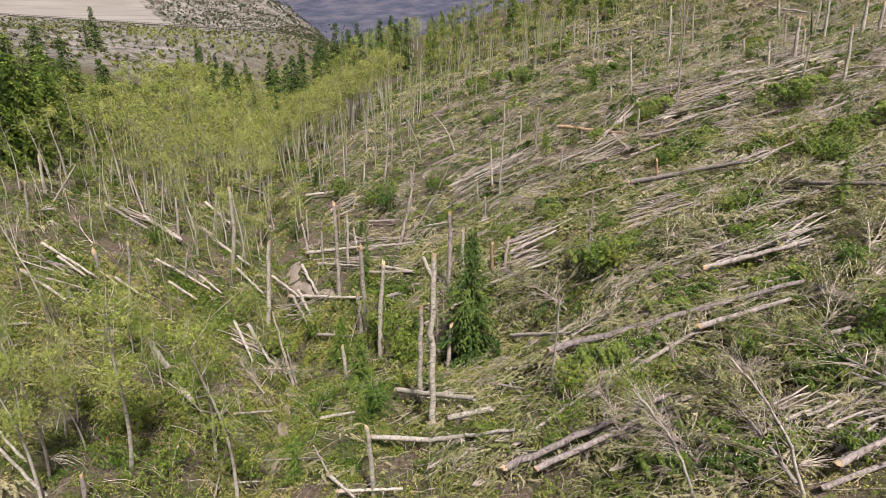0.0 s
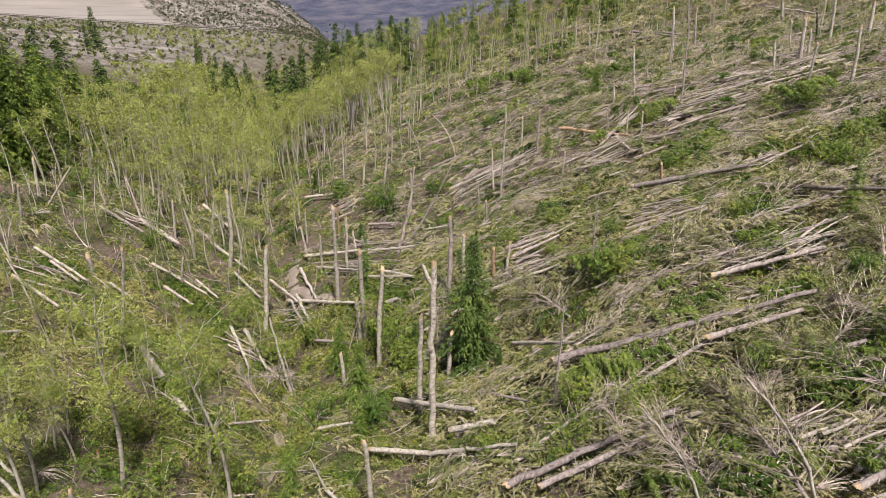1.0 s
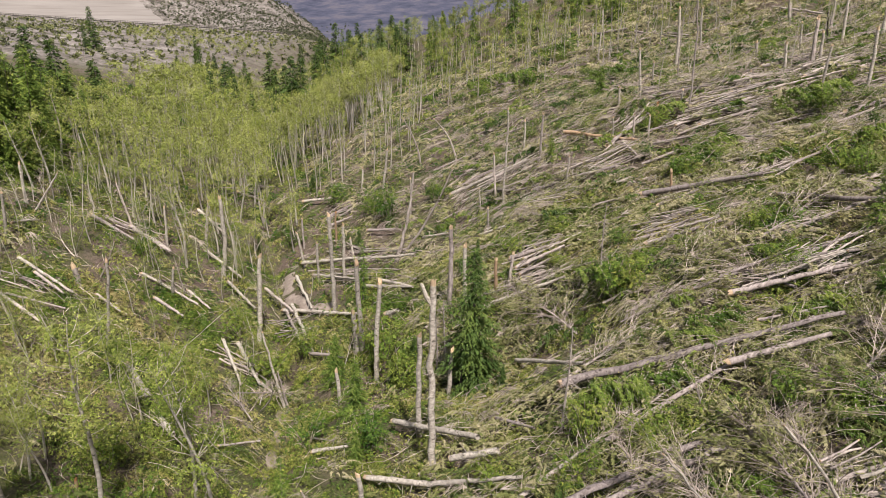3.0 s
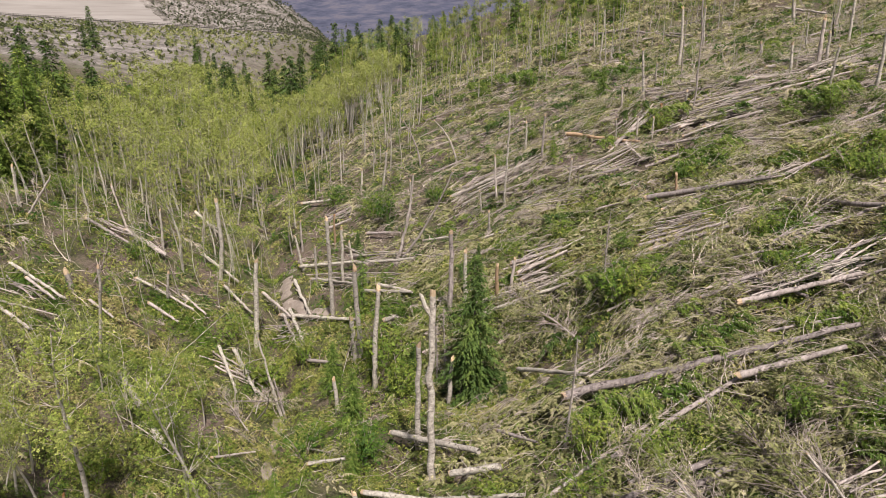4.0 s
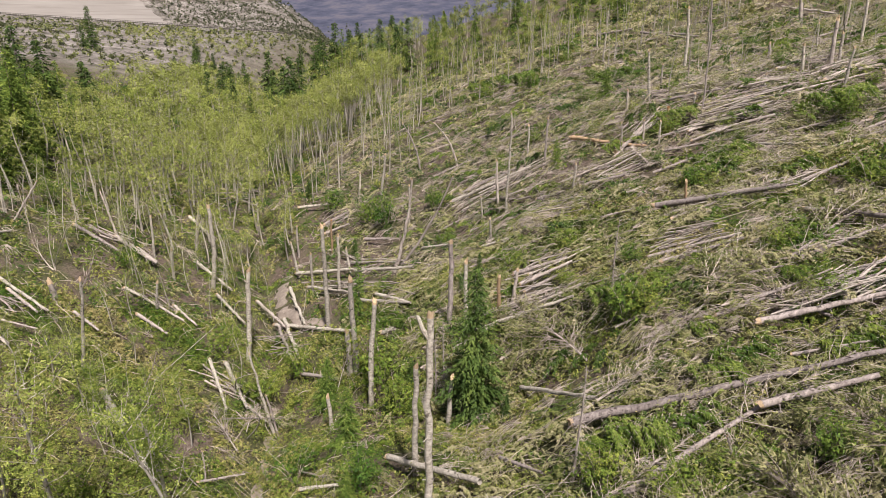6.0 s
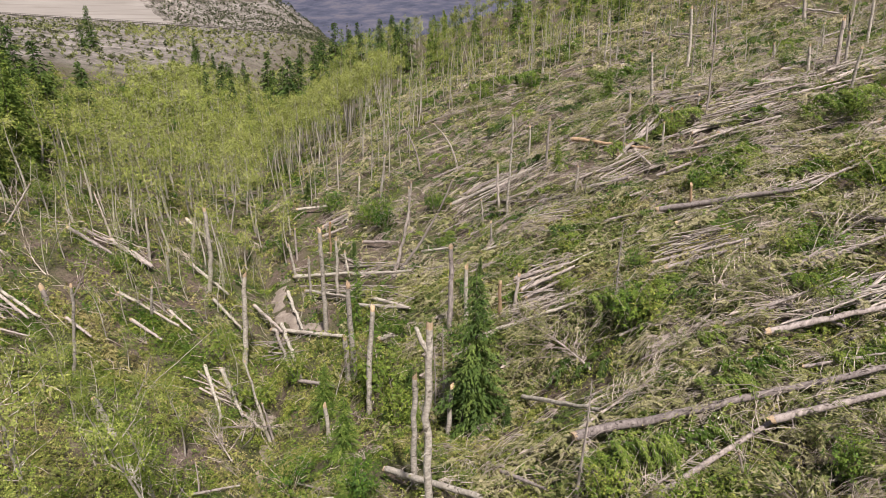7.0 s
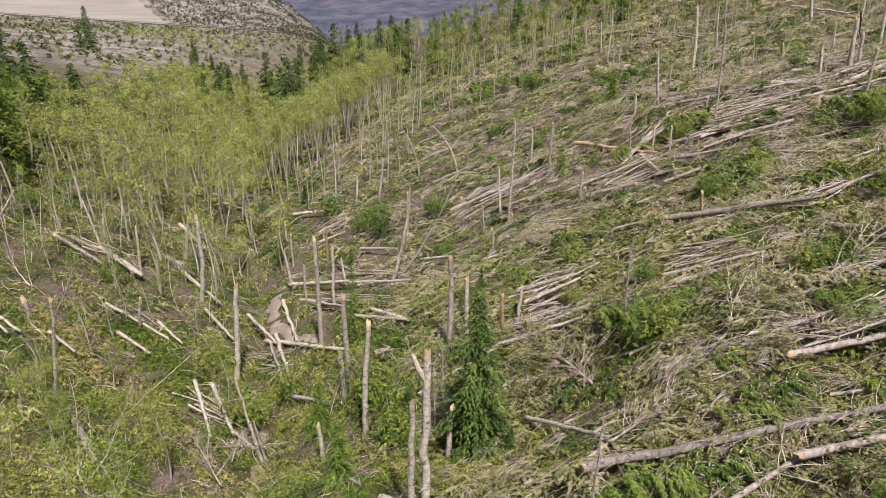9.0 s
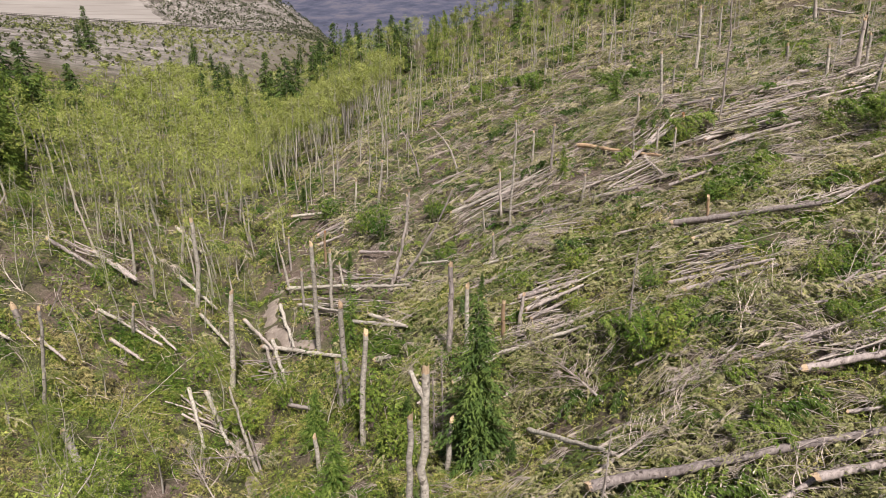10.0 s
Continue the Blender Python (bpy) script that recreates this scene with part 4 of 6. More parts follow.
# ---------------------------------------------------------------- blown-down trees
# snapped trunks in the gully
snag(-0.40, 21.18, 7.84, 0.26, (-0.04, 0),fork=True)
snag(-1.05, 24.13, 4.91, 0.24, (0.04, 0))
snag(-3.67, 30.91, 6.04, 0.28, (0.35, 0))
snag(-4.84, 34.26, 5.54, 0.32, (-0.02, 0))
snag(-5.13, 34.21, 2.71, 0.32, (-0.08, 0))
snag(-7.44, 39.72, 7.26, 0.28, (0.18, 0))
snag(-9.75, 54.55, 3.17, 0.27, (0.14, 0), raw=RUST_WOOD, bark=PEELED_WOOD, label="rusty orange snapped trunk with torn wood")
snag(-9.79, 46.50, 3.30, 0.26, (0.05, 0))
snag(-7.45, 44.69, 4.50, 0.22, (0.08, 0))
snag(-7.11, 48.03, 2.26, 0.24, (-0.26, 0))
snag(-12.01, 51.65, 3.08, 0.26, (-0.51, 0))
snag(-13.17, 56.52, 2.90, 0.25, (0.01, 0))
snag(0.31, 34.21, 5.17, 0.29, (0.12, 0), bark=SPRUCE_BARK, label="brown snapped spruce trunk standing among brush")
snag(1.20, 33.84, 3.71, 0.24, (-0.01, 0))
snag(2.94, 33.57, 2.42, 0.22, (-0.07, 0), bark=PEELED_WOOD, label="orange peeled snapped trunk")
snag(3.69, 34.19, 2.00, 0.19, (0.16, 0), bark=DEAD_WOOD, label="bare weathered grey snapped trunk on the slope")
snag(0.24, 27.83, 2.68, 0.24, (0.14, 0))
snag(-5.47, 29.84, 2.02, 0.22, (-0.07, 0))
snag(-2.52, 17.80, 3.20, 0.19, (-0.13, 0))
snag(0.78, 27.97, 1.36, 0.15, (0.05, 0), bark=BURNT_WOOD, raw=BURNT_WOOD, label="charred black broken stump in brush")
snag(-12.14, 37.86, 6.08, 0.31, (0.74, 0))
snag(-16.88, 45.41, 6.16, 0.38, (0.59, 0),bend=0.25)
snag(-21.30, 46.60, 3.12, 0.23, (0.26, 0))
snag(-20.97, 53.05, 3.48, 0.31, (0.77, 0))
snag(-19.03, 44.37, 2.18, 0.20, (0.14, 0))
snag(-17.65, 38.41, 2.00, 0.17, (0.46, 0))
snag(-17.62, 30.44, 4.72, 0.16, (0.91, 0),bend=0.15)
snag(-21.49, 35.45, 1.22, 0.35, (-0.10, 0), bark=DEAD_WOOD, label="bare weathered grey snapped trunk on the slope")
snag(-29.45, 43.98, 2.76, 0.21, (0.15, 0))
snag(-27.27, 38.36, 2.68, 0.19, (0.47, 0))
snag(-6.15, 62.60, 4.05, 0.30, (0.49, 0))
snag(-8.71, 65.20, 2.51, 0.28, (0.24, 0))
snag(4.09, 48.29, 3.85, 0.23, (-0.34, 0))
snag(4.52, 47.52, 7.11, 0.20, (0.15, 0))
snag(8.77, 45.26, 1.93, 0.21, (0.08, 0))
snag(13.18, 36.66, 1.73, 0.17, (-0.22, 0), bark=PEELED_WOOD, label="orange peeled snapped trunk")
snag(2.87, 47.57, 2.11, 0.16, (-0.18, 0))
snag(3.08, 42.34, 1.83, 0.16, (-0.09, 0))
snag(7.84, 51.73, 3.84, 0.24, (-0.02, 0))
snag(6.96, 55.33, 2.79, 0.20, (-0.03, 0))
snag(-2.93, 53.60, 3.15, 0.21, (0.11, 0))
snag(-13.09, 17.61, 1.16, 0.19, (0.16, 0), bark=DEAD_WOOD, label="bare weathered grey snapped trunk on the slope")
snag(-13.84, 20.62, 0.68, 0.14, (0.13, 0), raw=RUST_WOOD, bark=PEELED_WOOD, label="rusty orange snapped trunk with torn wood")
# snapped trunks high on the slope
snag(16.71, 56.00, 3.82, 0.28, (-0.42, 0))
snag(14.84, 55.19, 1.79, 0.25, (-0.18, 0))
snag(17.91, 49.67, 1.31, 0.22, (-0.04, 0))
snag(19.61, 62.01, 2.06, 0.22, (-0.13, 0))
snag(16.41, 50.15, 0.67, 0.27, (-0.13, 0), raw=RUST_WOOD, bark=PEELED_WOOD, label="rusty orange snapped trunk with torn wood")
snag(25.06, 71.51, 6.00, 0.38, (-0.36, 0))
snag(18.08, 48.30, 7.77, 0.15, (-0.45, 0), bark=DEAD_WOOD, label="bare weathered grey snapped trunk on the slope")
snag(28.99, 62.00, 1.65, 0.33, (-0.29, 0))
snag(25.70, 50.56, 2.25, 0.27, (-0.25, 0))
snag(29.88, 56.63, 2.65, 0.20, (-0.24, 0))
snag(28.03, 51.20, 3.38, 0.36, (-0.30, 0))
snag(28.45, 51.00, 2.50, 0.27, (-0.22, 0))
snag(25.44, 45.06, 2.75, 0.22, (0.09, 0))
snag(40.63, 71.26, 2.85, 0.31, (-0.08, 0))
snag(32.50, 55.42, 3.91, 0.29, (-0.21, 0))
snag(34.60, 53.88, 2.87, 0.38, (-0.11, 0))
snag(34.41, 51.56, 2.67, 0.36, (-0.07, 0))
snag(26.55, 42.04, 3.90, 0.21, (-0.19, 0))
snag(23.48, 51.21, 0.79, 0.23, (-0.04, 0))
snag(26.17, 63.03, 0.85, 0.28, (-0.08, 0))
snag(32.45, 84.43, 4.38, 0.29, (-0.43, 0))
snag(20.71, 88.92, 6.34, 0.27, (0.13, 0))
snag(43.70, 85.39, 4.20, 0.52, (-0.69, 0))
snag(34.93, 61.57, 2.50, 0.21, (-0.49, 0), bark=BURNT_WOOD, raw=BURNT_WOOD, label="charred black broken stump in brush")
snag(14.97, 47.35, 1.58, 0.17, (-0.10, 0))
snag(14.06, 47.92, 1.73, 0.18, (-0.14, 0))
snag(13.01, 49.51, 1.34, 0.18, (-0.17, 0))
snag(21.81, 97.01, 3.98, 0.30, (-0.42, 0))
snag(20.49, 101.57, 3.34, 0.31, (0.01, 0))
# fallen trunks on the right-hand slope
log((4.45, 22.07), (13.07, 20.32), 0.30,taper=0.5, up=(0.75,0.95))
log((9.41, 19.94), (12.15, 19.40), 0.23, up=(0.75, 0.9))
log((2.07, 16.29), (7.89, 17.08), 0.24, up=(0.75, 0.9))
log((3.02, 15.88), (7.94, 16.48), 0.20,taper=0.7, up=(0.75, 0.9))
log((4.67, 16.24), (8.07, 16.39), 0.15)
log((11.66, 37.27), (16.57, 33.61), 0.32, up=(0.75, 0.9))
log((11.86, 35.03), (14.51, 35.22), 0.17, bark=DEAD_WOOD, label="bleached bare fallen log")
log((16.07, 30.89), (18.65, 24.91), 0.26, up=(0.75, 0.9))
log((11.07, 23.84), (14.74, 22.96), 0.24, up=(0.75, 0.9))
log((9.83, 32.08), (13.08, 30.14), 0.19)
log((10.02, 30.70), (12.93, 29.61), 0.21)
log((12.59, 24.80), (15.23, 24.45), 0.12)
log((10.68, 27.56), (12.95, 26.38), 0.13)
log((9.98, 52.86), (13.97, 46.74), 0.31, bark=PEELED_WOOD, label="orange-brown fallen log resting across brush",up=(0.9,0.5))
log((9.14, 44.54), (11.65, 43.46), 0.29)
log((6.58, 46.15), (8.15, 44.71), 0.31)
log((0.65, 53.19), (6.82, 52.08), 0.30, bark=ASPEN_BARK, label="fallen pale grey aspen log in undergrowth")
log((2.59, 32.60), (6.31, 31.66), 0.21, bark=ASPEN_BARK, label="fallen pale grey aspen log in undergrowth")
log((0.53, 32.21), (2.55, 32.38), 0.20, bark=ASPEN_BARK, label="fallen pale grey aspen log in undergrowth")
log((23.88, 39.44), (27.14, 38.50), 0.28)
log((17.52, 44.69), (20.75, 43.76), 0.28, bark=DEAD_WOOD, label="bleached bare fallen log")
log((16.57, 46.58), (21.25, 45.97), 0.19, bark=DEAD_WOOD, label="bleached bare fallen log")
log((17.03, 46.81), (20.80, 45.76), 0.17, bark=DEAD_WOOD, label="bleached bare fallen log")
log((20.91, 48.14), (23.71, 47.07), 0.22, bark=DEAD_WOOD, label="bleached bare fallen log")
log((25.13, 46.80), (29.92, 49.47), 0.29, bark=DEAD_WOOD, label="bleached bare fallen log")
log((24.98, 52.90), (28.20, 52.25), 0.23)
log((18.57, 40.91), (20.45, 37.54), 0.13, bark=ASPEN_BARK, label="fallen pale grey aspen log in undergrowth")
log((16.90, 41.38), (16.51, 37.86), 0.19, bark=DEAD_WOOD, label="bleached bare fallen log")
log((19.16, 29.05), (20.61, 27.89), 0.19)
log((3.56, 28.28), (5.54, 23.38), 0.21, bark=ASPEN_BARK, label="fallen pale grey aspen log in undergrowth")
log((0.29, 20.56), (1.90, 19.68), 0.23, bark=ASPEN_BARK, label="fallen pale grey aspen log in undergrowth",taper=0.95, up=(0.75, 0.9))
log((-2.18, 24.86), (1.28, 21.09), 0.24, bark=ASPEN_BARK, label="fallen pale grey aspen log in undergrowth",taper=0.8, up=(0.75, 0.9))
log((-2.93, 21.18), (-0.53, 19.65), 0.20, bark=ASPEN_BARK, label="fallen pale grey aspen log in undergrowth",taper=0.95)
log((-0.64, 19.82), (2.57, 18.32), 0.19, bark=ASPEN_BARK, label="fallen pale grey aspen log in undergrowth",taper=0.6)
log((-5.75, 24.39), (-4.09, 23.90), 0.17, bark=ASPEN_BARK, label="fallen pale grey aspen log in undergrowth")
log((-10.16, 25.04), (-8.87, 26.77), 0.11, bark=DEAD_WOOD, label="bleached bare fallen log")
log((-12.08, 51.22), (-6.70, 47.30), 0.33, bark=ASPEN_BARK, label="fallen pale grey aspen log in undergrowth")
log((-6.70, 47.27), (-2.09, 43.41), 0.28, bark=ASPEN_BARK, label="fallen pale grey aspen log in undergrowth")
log((-10.23, 47.00), (-5.64, 42.30), 0.23, bark=ASPEN_BARK, label="fallen pale grey aspen log in undergrowth")
log((-4.50, 41.47), (-1.98, 38.20), 0.25, bark=ASPEN_BARK, label="fallen pale grey aspen log in undergrowth")
log((-5.56, 41.49), (-1.98, 38.20), 0.25, bark=ASPEN_BARK, label="fallen pale grey aspen log in undergrowth")
log((-11.70, 42.85), (-5.46, 37.85), 0.30, bark=ASPEN_BARK, label="fallen pale grey aspen log in undergrowth")
log((-3.41, 35.79), (-2.72, 35.33), 0.33, bark=ASPEN_BARK, label="fallen pale grey aspen log in undergrowth", up=(0.75, 0.9))
log((3.94, 36.18), (6.66, 35.30), 0.25)
log((4.16, 34.89), (6.79, 34.68), 0.21, bark=DEAD_WOOD, label="bleached bare fallen log")
log((4.33, 34.18), (5.96, 34.15), 0.17)
log((4.62, 32.87), (6.84, 32.16), 0.16, bark=DEAD_WOOD, label="bleached bare fallen log")
log((9.51, 14.43), (10.89, 14.38), 0.13, bark=DEAD_WOOD, label="bleached bare fallen log")
log((10.15, 12.92), (11.13, 13.08), 0.10, bark=DEAD_WOOD, label="bleached bare fallen log")
log((9.84, 12.30), (10.88, 12.31), 0.20, up=(0.75, 0.9))
log((11.73, 17.39), (12.77, 17.07), 0.20, up=(0.75, 0.9))
log((12.12, 14.18), (11.77, 15.28), 0.12, bark=DEAD_WOOD, label="bleached bare fallen log")
log((22.59, 46.40), (27.04, 45.32), 0.17, bark=DEAD_WOOD, label="bleached bare fallen log")
log((16.60, 53.54), (20.34, 51.21), 0.24)
log((12.08, 47.56), (16.04, 49.94), 0.26, bark=DEAD_WOOD, label="bleached bare fallen log")
log((12.98, 46.94), (13.25, 43.92), 0.22, bark=DEAD_WOOD, label="bleached bare fallen log")
log((16.24, 44.87), (18.91, 43.90), 0.16, bark=DEAD_WOOD, label="bleached bare fallen log")
log((15.02, 35.92), (17.33, 34.04), 0.13)
log((14.36, 23.31), (17.30, 23.02), 0.11)
log((14.08, 21.58), (16.40, 21.26), 0.13)
log((11.19, 21.87), (13.11, 21.24), 0.11)
log((10.17, 25.18), (11.75, 25.03), 0.13)
log((-6.66, 53.37), (-4.08, 51.43), 0.26)
log((-1.53, 46.21), (0.34, 44.35), 0.22, bark=ASPEN_BARK, label="fallen pale grey aspen log in undergrowth")
log((2.47, 41.85), (4.05, 40.47), 0.20, bark=ASPEN_BARK, label="fallen pale grey aspen log in undergrowth")
log((-14.89, 65.42), (-11.14, 64.42), 0.31, bark=ASPEN_BARK, label="fallen pale grey aspen log in undergrowth")
log((-11.45, 60.83), (-9.07, 61.00), 0.29)
log((-11.07, 59.10), (-8.76, 58.48), 0.29, bark=DEAD_WOOD, label="bleached bare fallen log")
log((23.60, 106.40), (28.00, 102.59), 0.37)
log((28.38, 100.63), (32.59, 90.27), 0.35)
log((30.70, 98.29), (33.34, 90.25), 0.34)
log((45.69, 94.57), (45.98, 81.80), 0.32, bark=DEAD_WOOD, label="bleached bare fallen log")
log((2.11, 22.76), (3.28, 20.80), 0.15)
# fallen trunks on the left-hand bank
log((-15.58, 28.60), (-13.68, 26.51), 0.27, bark=ASPEN_BARK, label="fallen pale grey aspen log in undergrowth",taper=0.95, up=(0.75, 0.9))
log((-13.12, 25.85), (-11.72, 24.32), 0.25, bark=ASPEN_BARK, label="fallen pale grey aspen log in undergrowth",taper=0.9, up=(0.75, 0.9))
log((-13.57, 35.65), (-11.16, 31.25), 0.20, bark=ASPEN_BARK, label="fallen pale grey aspen log in undergrowth")
log((-12.81, 36.00), (-10.53, 32.44), 0.24, bark=ASPEN_BARK, label="fallen pale grey aspen log in undergrowth")
log((-10.57, 32.81), (-9.55, 32.34), 0.17, bark=ASPEN_BARK, label="fallen pale grey aspen log in undergrowth")
log((-13.86, 45.97), (-10.63, 41.55), 0.25, bark=DEAD_WOOD, label="bleached bare fallen log")
log((-11.95, 48.24), (-9.16, 40.73), 0.26, bark=ASPEN_BARK, label="fallen pale grey aspen log in undergrowth")
log((-11.09, 42.83), (-8.02, 35.21), 0.24, bark=ASPEN_BARK, label="fallen pale grey aspen log in undergrowth")
log((-11.52, 42.67), (-8.60, 35.65), 0.19, bark=DEAD_WOOD, label="bleached bare fallen log")
log((-8.15, 35.27), (-5.72, 33.45), 0.22, bark=DEAD_WOOD, label="bleached bare fallen log")
log((-25.72, 45.18), (-22.51, 44.35), 0.26, bark=DEAD_WOOD, label="bleached bare fallen log")
log((-23.59, 46.20), (-20.13, 44.50), 0.31, bark=DEAD_WOOD, label="bleached bare fallen log")
log((-21.98, 45.80), (-20.22, 44.72), 0.27, bark=DEAD_WOOD, label="bleached bare fallen log")
log((-24.59, 35.34), (-20.63, 33.43), 0.19, bark=ASPEN_BARK, label="fallen pale grey aspen log in undergrowth")
log((-23.02, 34.22), (-20.81, 32.87), 0.17, bark=DEAD_WOOD, label="bleached bare fallen log")
log((-22.73, 30.60), (-19.80, 29.21), 0.21, bark=DEAD_WOOD, label="bleached bare fallen log")
log((-22.12, 30.54), (-19.93, 31.42), 0.12, bark=DEAD_WOOD, label="bleached bare fallen log")
log((-20.79, 25.62), (-19.86, 26.38), 0.16, bark=ASPEN_BARK, label="fallen pale grey aspen log in undergrowth")
log((-19.64, 39.15), (-15.95, 38.32), 0.19, bark=ASPEN_BARK, label="fallen pale grey aspen log in undergrowth")
log((-18.07, 37.13), (-16.16, 36.45), 0.19, bark=DEAD_WOOD, label="bleached bare fallen log")
log((-19.05, 48.18), (-15.28, 44.92), 0.26, bark=ASPEN_BARK, label="fallen pale grey aspen log in undergrowth")
log((-23.91, 59.64), (-20.42, 56.04), 0.29, bark=ASPEN_BARK, label="fallen pale grey aspen log in undergrowth")
log((-15.76, 43.42), (-13.27, 41.21), 0.22, bark=ASPEN_BARK, label="fallen pale grey aspen log in undergrowth")
log((-17.00, 39.56), (-15.21, 38.31), 0.18, bark=DEAD_WOOD, label="bleached bare fallen log")
log((-27.36, 39.30), (-27.12, 40.99), 0.19, bark=ASPEN_BARK, label="fallen pale grey aspen log in undergrowth")
log((-20.13, 34.68), (-18.39, 33.69), 0.17, bark=DEAD_WOOD, label="bleached bare fallen log")
log((-29.52, 89.04), (-27.14, 92.02), 0.42, bark=DEAD_WOOD, label="bleached bare fallen log")
log((-23.25, 69.37), (-20.65, 70.44), 0.33, bark=DEAD_WOOD, label="bleached bare fallen log")
log((-26.04, 80.26), (-24.74, 83.45), 0.30, bark=DEAD_WOOD, label="bleached bare fallen log")
log((-4.33, 18.90), (-3.16, 17.34), 0.14, bark=ASPEN_BARK, label="fallen pale grey aspen log in undergrowth")
log((-3.85, 17.99), (-1.46, 17.47), 0.13, bark=ASPEN_BARK, label="fallen pale grey aspen log in undergrowth")
log((-8.70, 20.40), (-7.85, 20.99), 0.09, bark=DEAD_WOOD, label="bleached bare fallen log")
log((-9.04, 19.18), (-9.58, 22.10), 0.07, bark=DEAD_WOOD, label="bleached bare fallen log")
# leaning stems
leaner((-23.47, 46.40), (-24.17, 46.40, 3.96), 0.20)
leaner((-28.57, 43.43), (-26.44, 43.43, 2.58), 0.21)
leaner((-19.73, 27.40), (-20.40, 27.40, 3.88), 0.14, bend=0.2)
leaner((-24.84, 33.57), (-25.53, 33.57, 1.93), 0.15)
leaner((-3.54, 45.03), (-2.15, 45.03, 6.77), 0.27, bend=0.25)
leaner((-3.45, 44.94), (0.59, 44.94, 6.97), 0.22, bend=0.5, twigs=6)
leaner((-9.09, 32.10), (-9.91, 32.10, 5.24), 0.21, bark=ASPEN_BARK)
leaner((-8.90, 32.18), (-9.34, 32.18, 2.79), 0.17)
leaner((6.86, 13.07), (4.74, 13.07, 3.61), 0.10, bark=PALE_STEM, bend=0.25, twigs=26)
leaner((9.10, 12.13), (6.53, 12.13, 4.11), 0.11, bark=PALE_STEM, bend=0.3, twigs=28)
leaner((8.08, 18.50), (7.79, 18.50, 1.48), 0.12, bend=0.1, twigs=10)
leaner((-4.31, 19.26), (-4.94, 19.26, 1.63), 0.11)
leaner((12.22, 14.86), (12.53, 14.86, 0.93), 0.10, twigs=12)
leaner((5.92, 16.15), (4.82, 16.15, 2.14), 0.07, twigs=14)
leaner((1.23, 62.78), (-0.91, 62.78, 4.04), 0.23, bend=0.4)
leaner((-2.36, 65.03), (-4.07, 65.03, 4.80), 0.24, bend=0.3)


FAR_POLES = {}


def heap(x, y, n, long, wide, heading, seed):
    """Broken poles piled side by side: single logs near by, joined ones far up the slope."""
    rng = np.random.RandomState(seed)
    for k in range(int(1.5 * n)):
        h = radians(rng.normal(heading, 10))
        off, slide, ln = rng.uniform(-wide, wide), rng.uniform(-0.3, 0.3) * long, long * rng.uniform(0.45, 1.1)
        cx, cy = x - math.sin(h) * off + math.cos(h) * slide, y + math.cos(h) * off + math.sin(h) * slide
        a, b = (cx - math.cos(h) * ln / 2, cy - math.sin(h) * ln / 2), (cx + math.cos(h) * ln / 2, cy + math.sin(h) * ln / 2)
        up, d = rng.uniform(0.15, 0.75), rng.uniform(0.035, 0.11)
        tip, sag, bow = up + rng.uniform(-0.15, 0.25), rng.normal(0, 0.08), rng.normal(0, 0.03) * ln
        bark = (SPRUCE_BARK, DEAD_WOOD, DEAD_WOOD, ASPEN_BARK)[k % 4]
        if y < 40:
            log(a, b, d, (up, tip), bark=bark, label="broken pole piled among fallen trunks", sag=sag, bow=bow, stubs=4, ends=(k % 3 == 0, k % 4 == 0))
            continue
        q = np.linspace(0, 1, 6)
        px, py = a[0] + (b[0] - a[0]) * q - math.sin(h) * bow * np.sin(np.pi * q), a[1] + (b[1] - a[1]) * q + math.cos(h) * bow * np.sin(np.pi * q)
        pz = np.maximum((float(ground(*a)) + up) * (1 - q) + (float(ground(*b)) + tip) * q + sag * np.sin(np.pi * q), ground(px, py) + 0.1)
        FAR_POLES.setdefault(bark.name, []).append(tubes(np.column_stack([px, py, pz])[None], (0.55 * d * 1.3 * (1 - 0.4 * q))[None], 6, 0.08, rng))


# heaps of poles
heap(4.5, 52.5, 12, 5.4, 1.6, 6, 1)
heap(3.9, 49.4, 8, 3.6, 1.0, -38, 2)
heap(5.5, 35.7, 14, 2.9, 1.3, 2, 3)
heap(4.8, 33.3, 7, 2.1, 0.8, -18, 4)
heap(19.5, 47.1, 14, 4.9, 1.6, -22, 5)
heap(23.3, 50.2, 8, 3.6, 1.2, -13, 6)
heap(11.9, 31.9, 9, 3.5, 1.0, -19, 7)
heap(13.6, 24.6, 9, 3.8, 0.9, -3, 8)
heap(14.7, 24.8, 8, 2.6, 0.9, 12, 9)
heap(28.7, 50.2, 10, 4.7, 1.2, 20, 10)
heap(35.2, 55.1, 6, 3.1, 1.2, -37, 11)
heap(-5.8, 48.1, 7, 10.3, 0.7, -45, 12)
heap(-6.5, 44.2, 7, 8.6, 0.7, -44, 13)
heap(10.7, 14.7, 8, 1.6, 0.8, -1, 14)
heap(10.9, 13.2, 6, 1.1, 0.5, 8, 15)
heap(11.5, 45.5, 9, 4.4, 1.2, -10, 16)
heap(7.5, 41.7, 7, 3.7, 0.8, -30, 17)
heap(-10.1, 60.7, 6, 2.4, 0.8, -2, 18)
heap(19.2, 55.2, 6, 5.6, 1.2, -45, 19)
heap(13.8, 50.1, 6, 4.8, 0.8, 39, 20)
heap(27.1, 42.6, 6, 3.8, 1.2, -46, 21)
heap(13.8, 36.4, 6, 2.8, 0.8, -14, 22)
heap(17.1, 35.0, 6, 2.2, 0.8, 1, 23)
heap(15.9, 23.7, 7, 3.1, 0.9, 2, 24)
heap(6.8, 17.5, 5, 3.5, 0.5, 7, 25)
heap(3.8, 32.7, 4, 3.9, 0.6, -12, 26)
heap(-23.7, 74.9, 6, 14.3, 1.0, 92, 27)
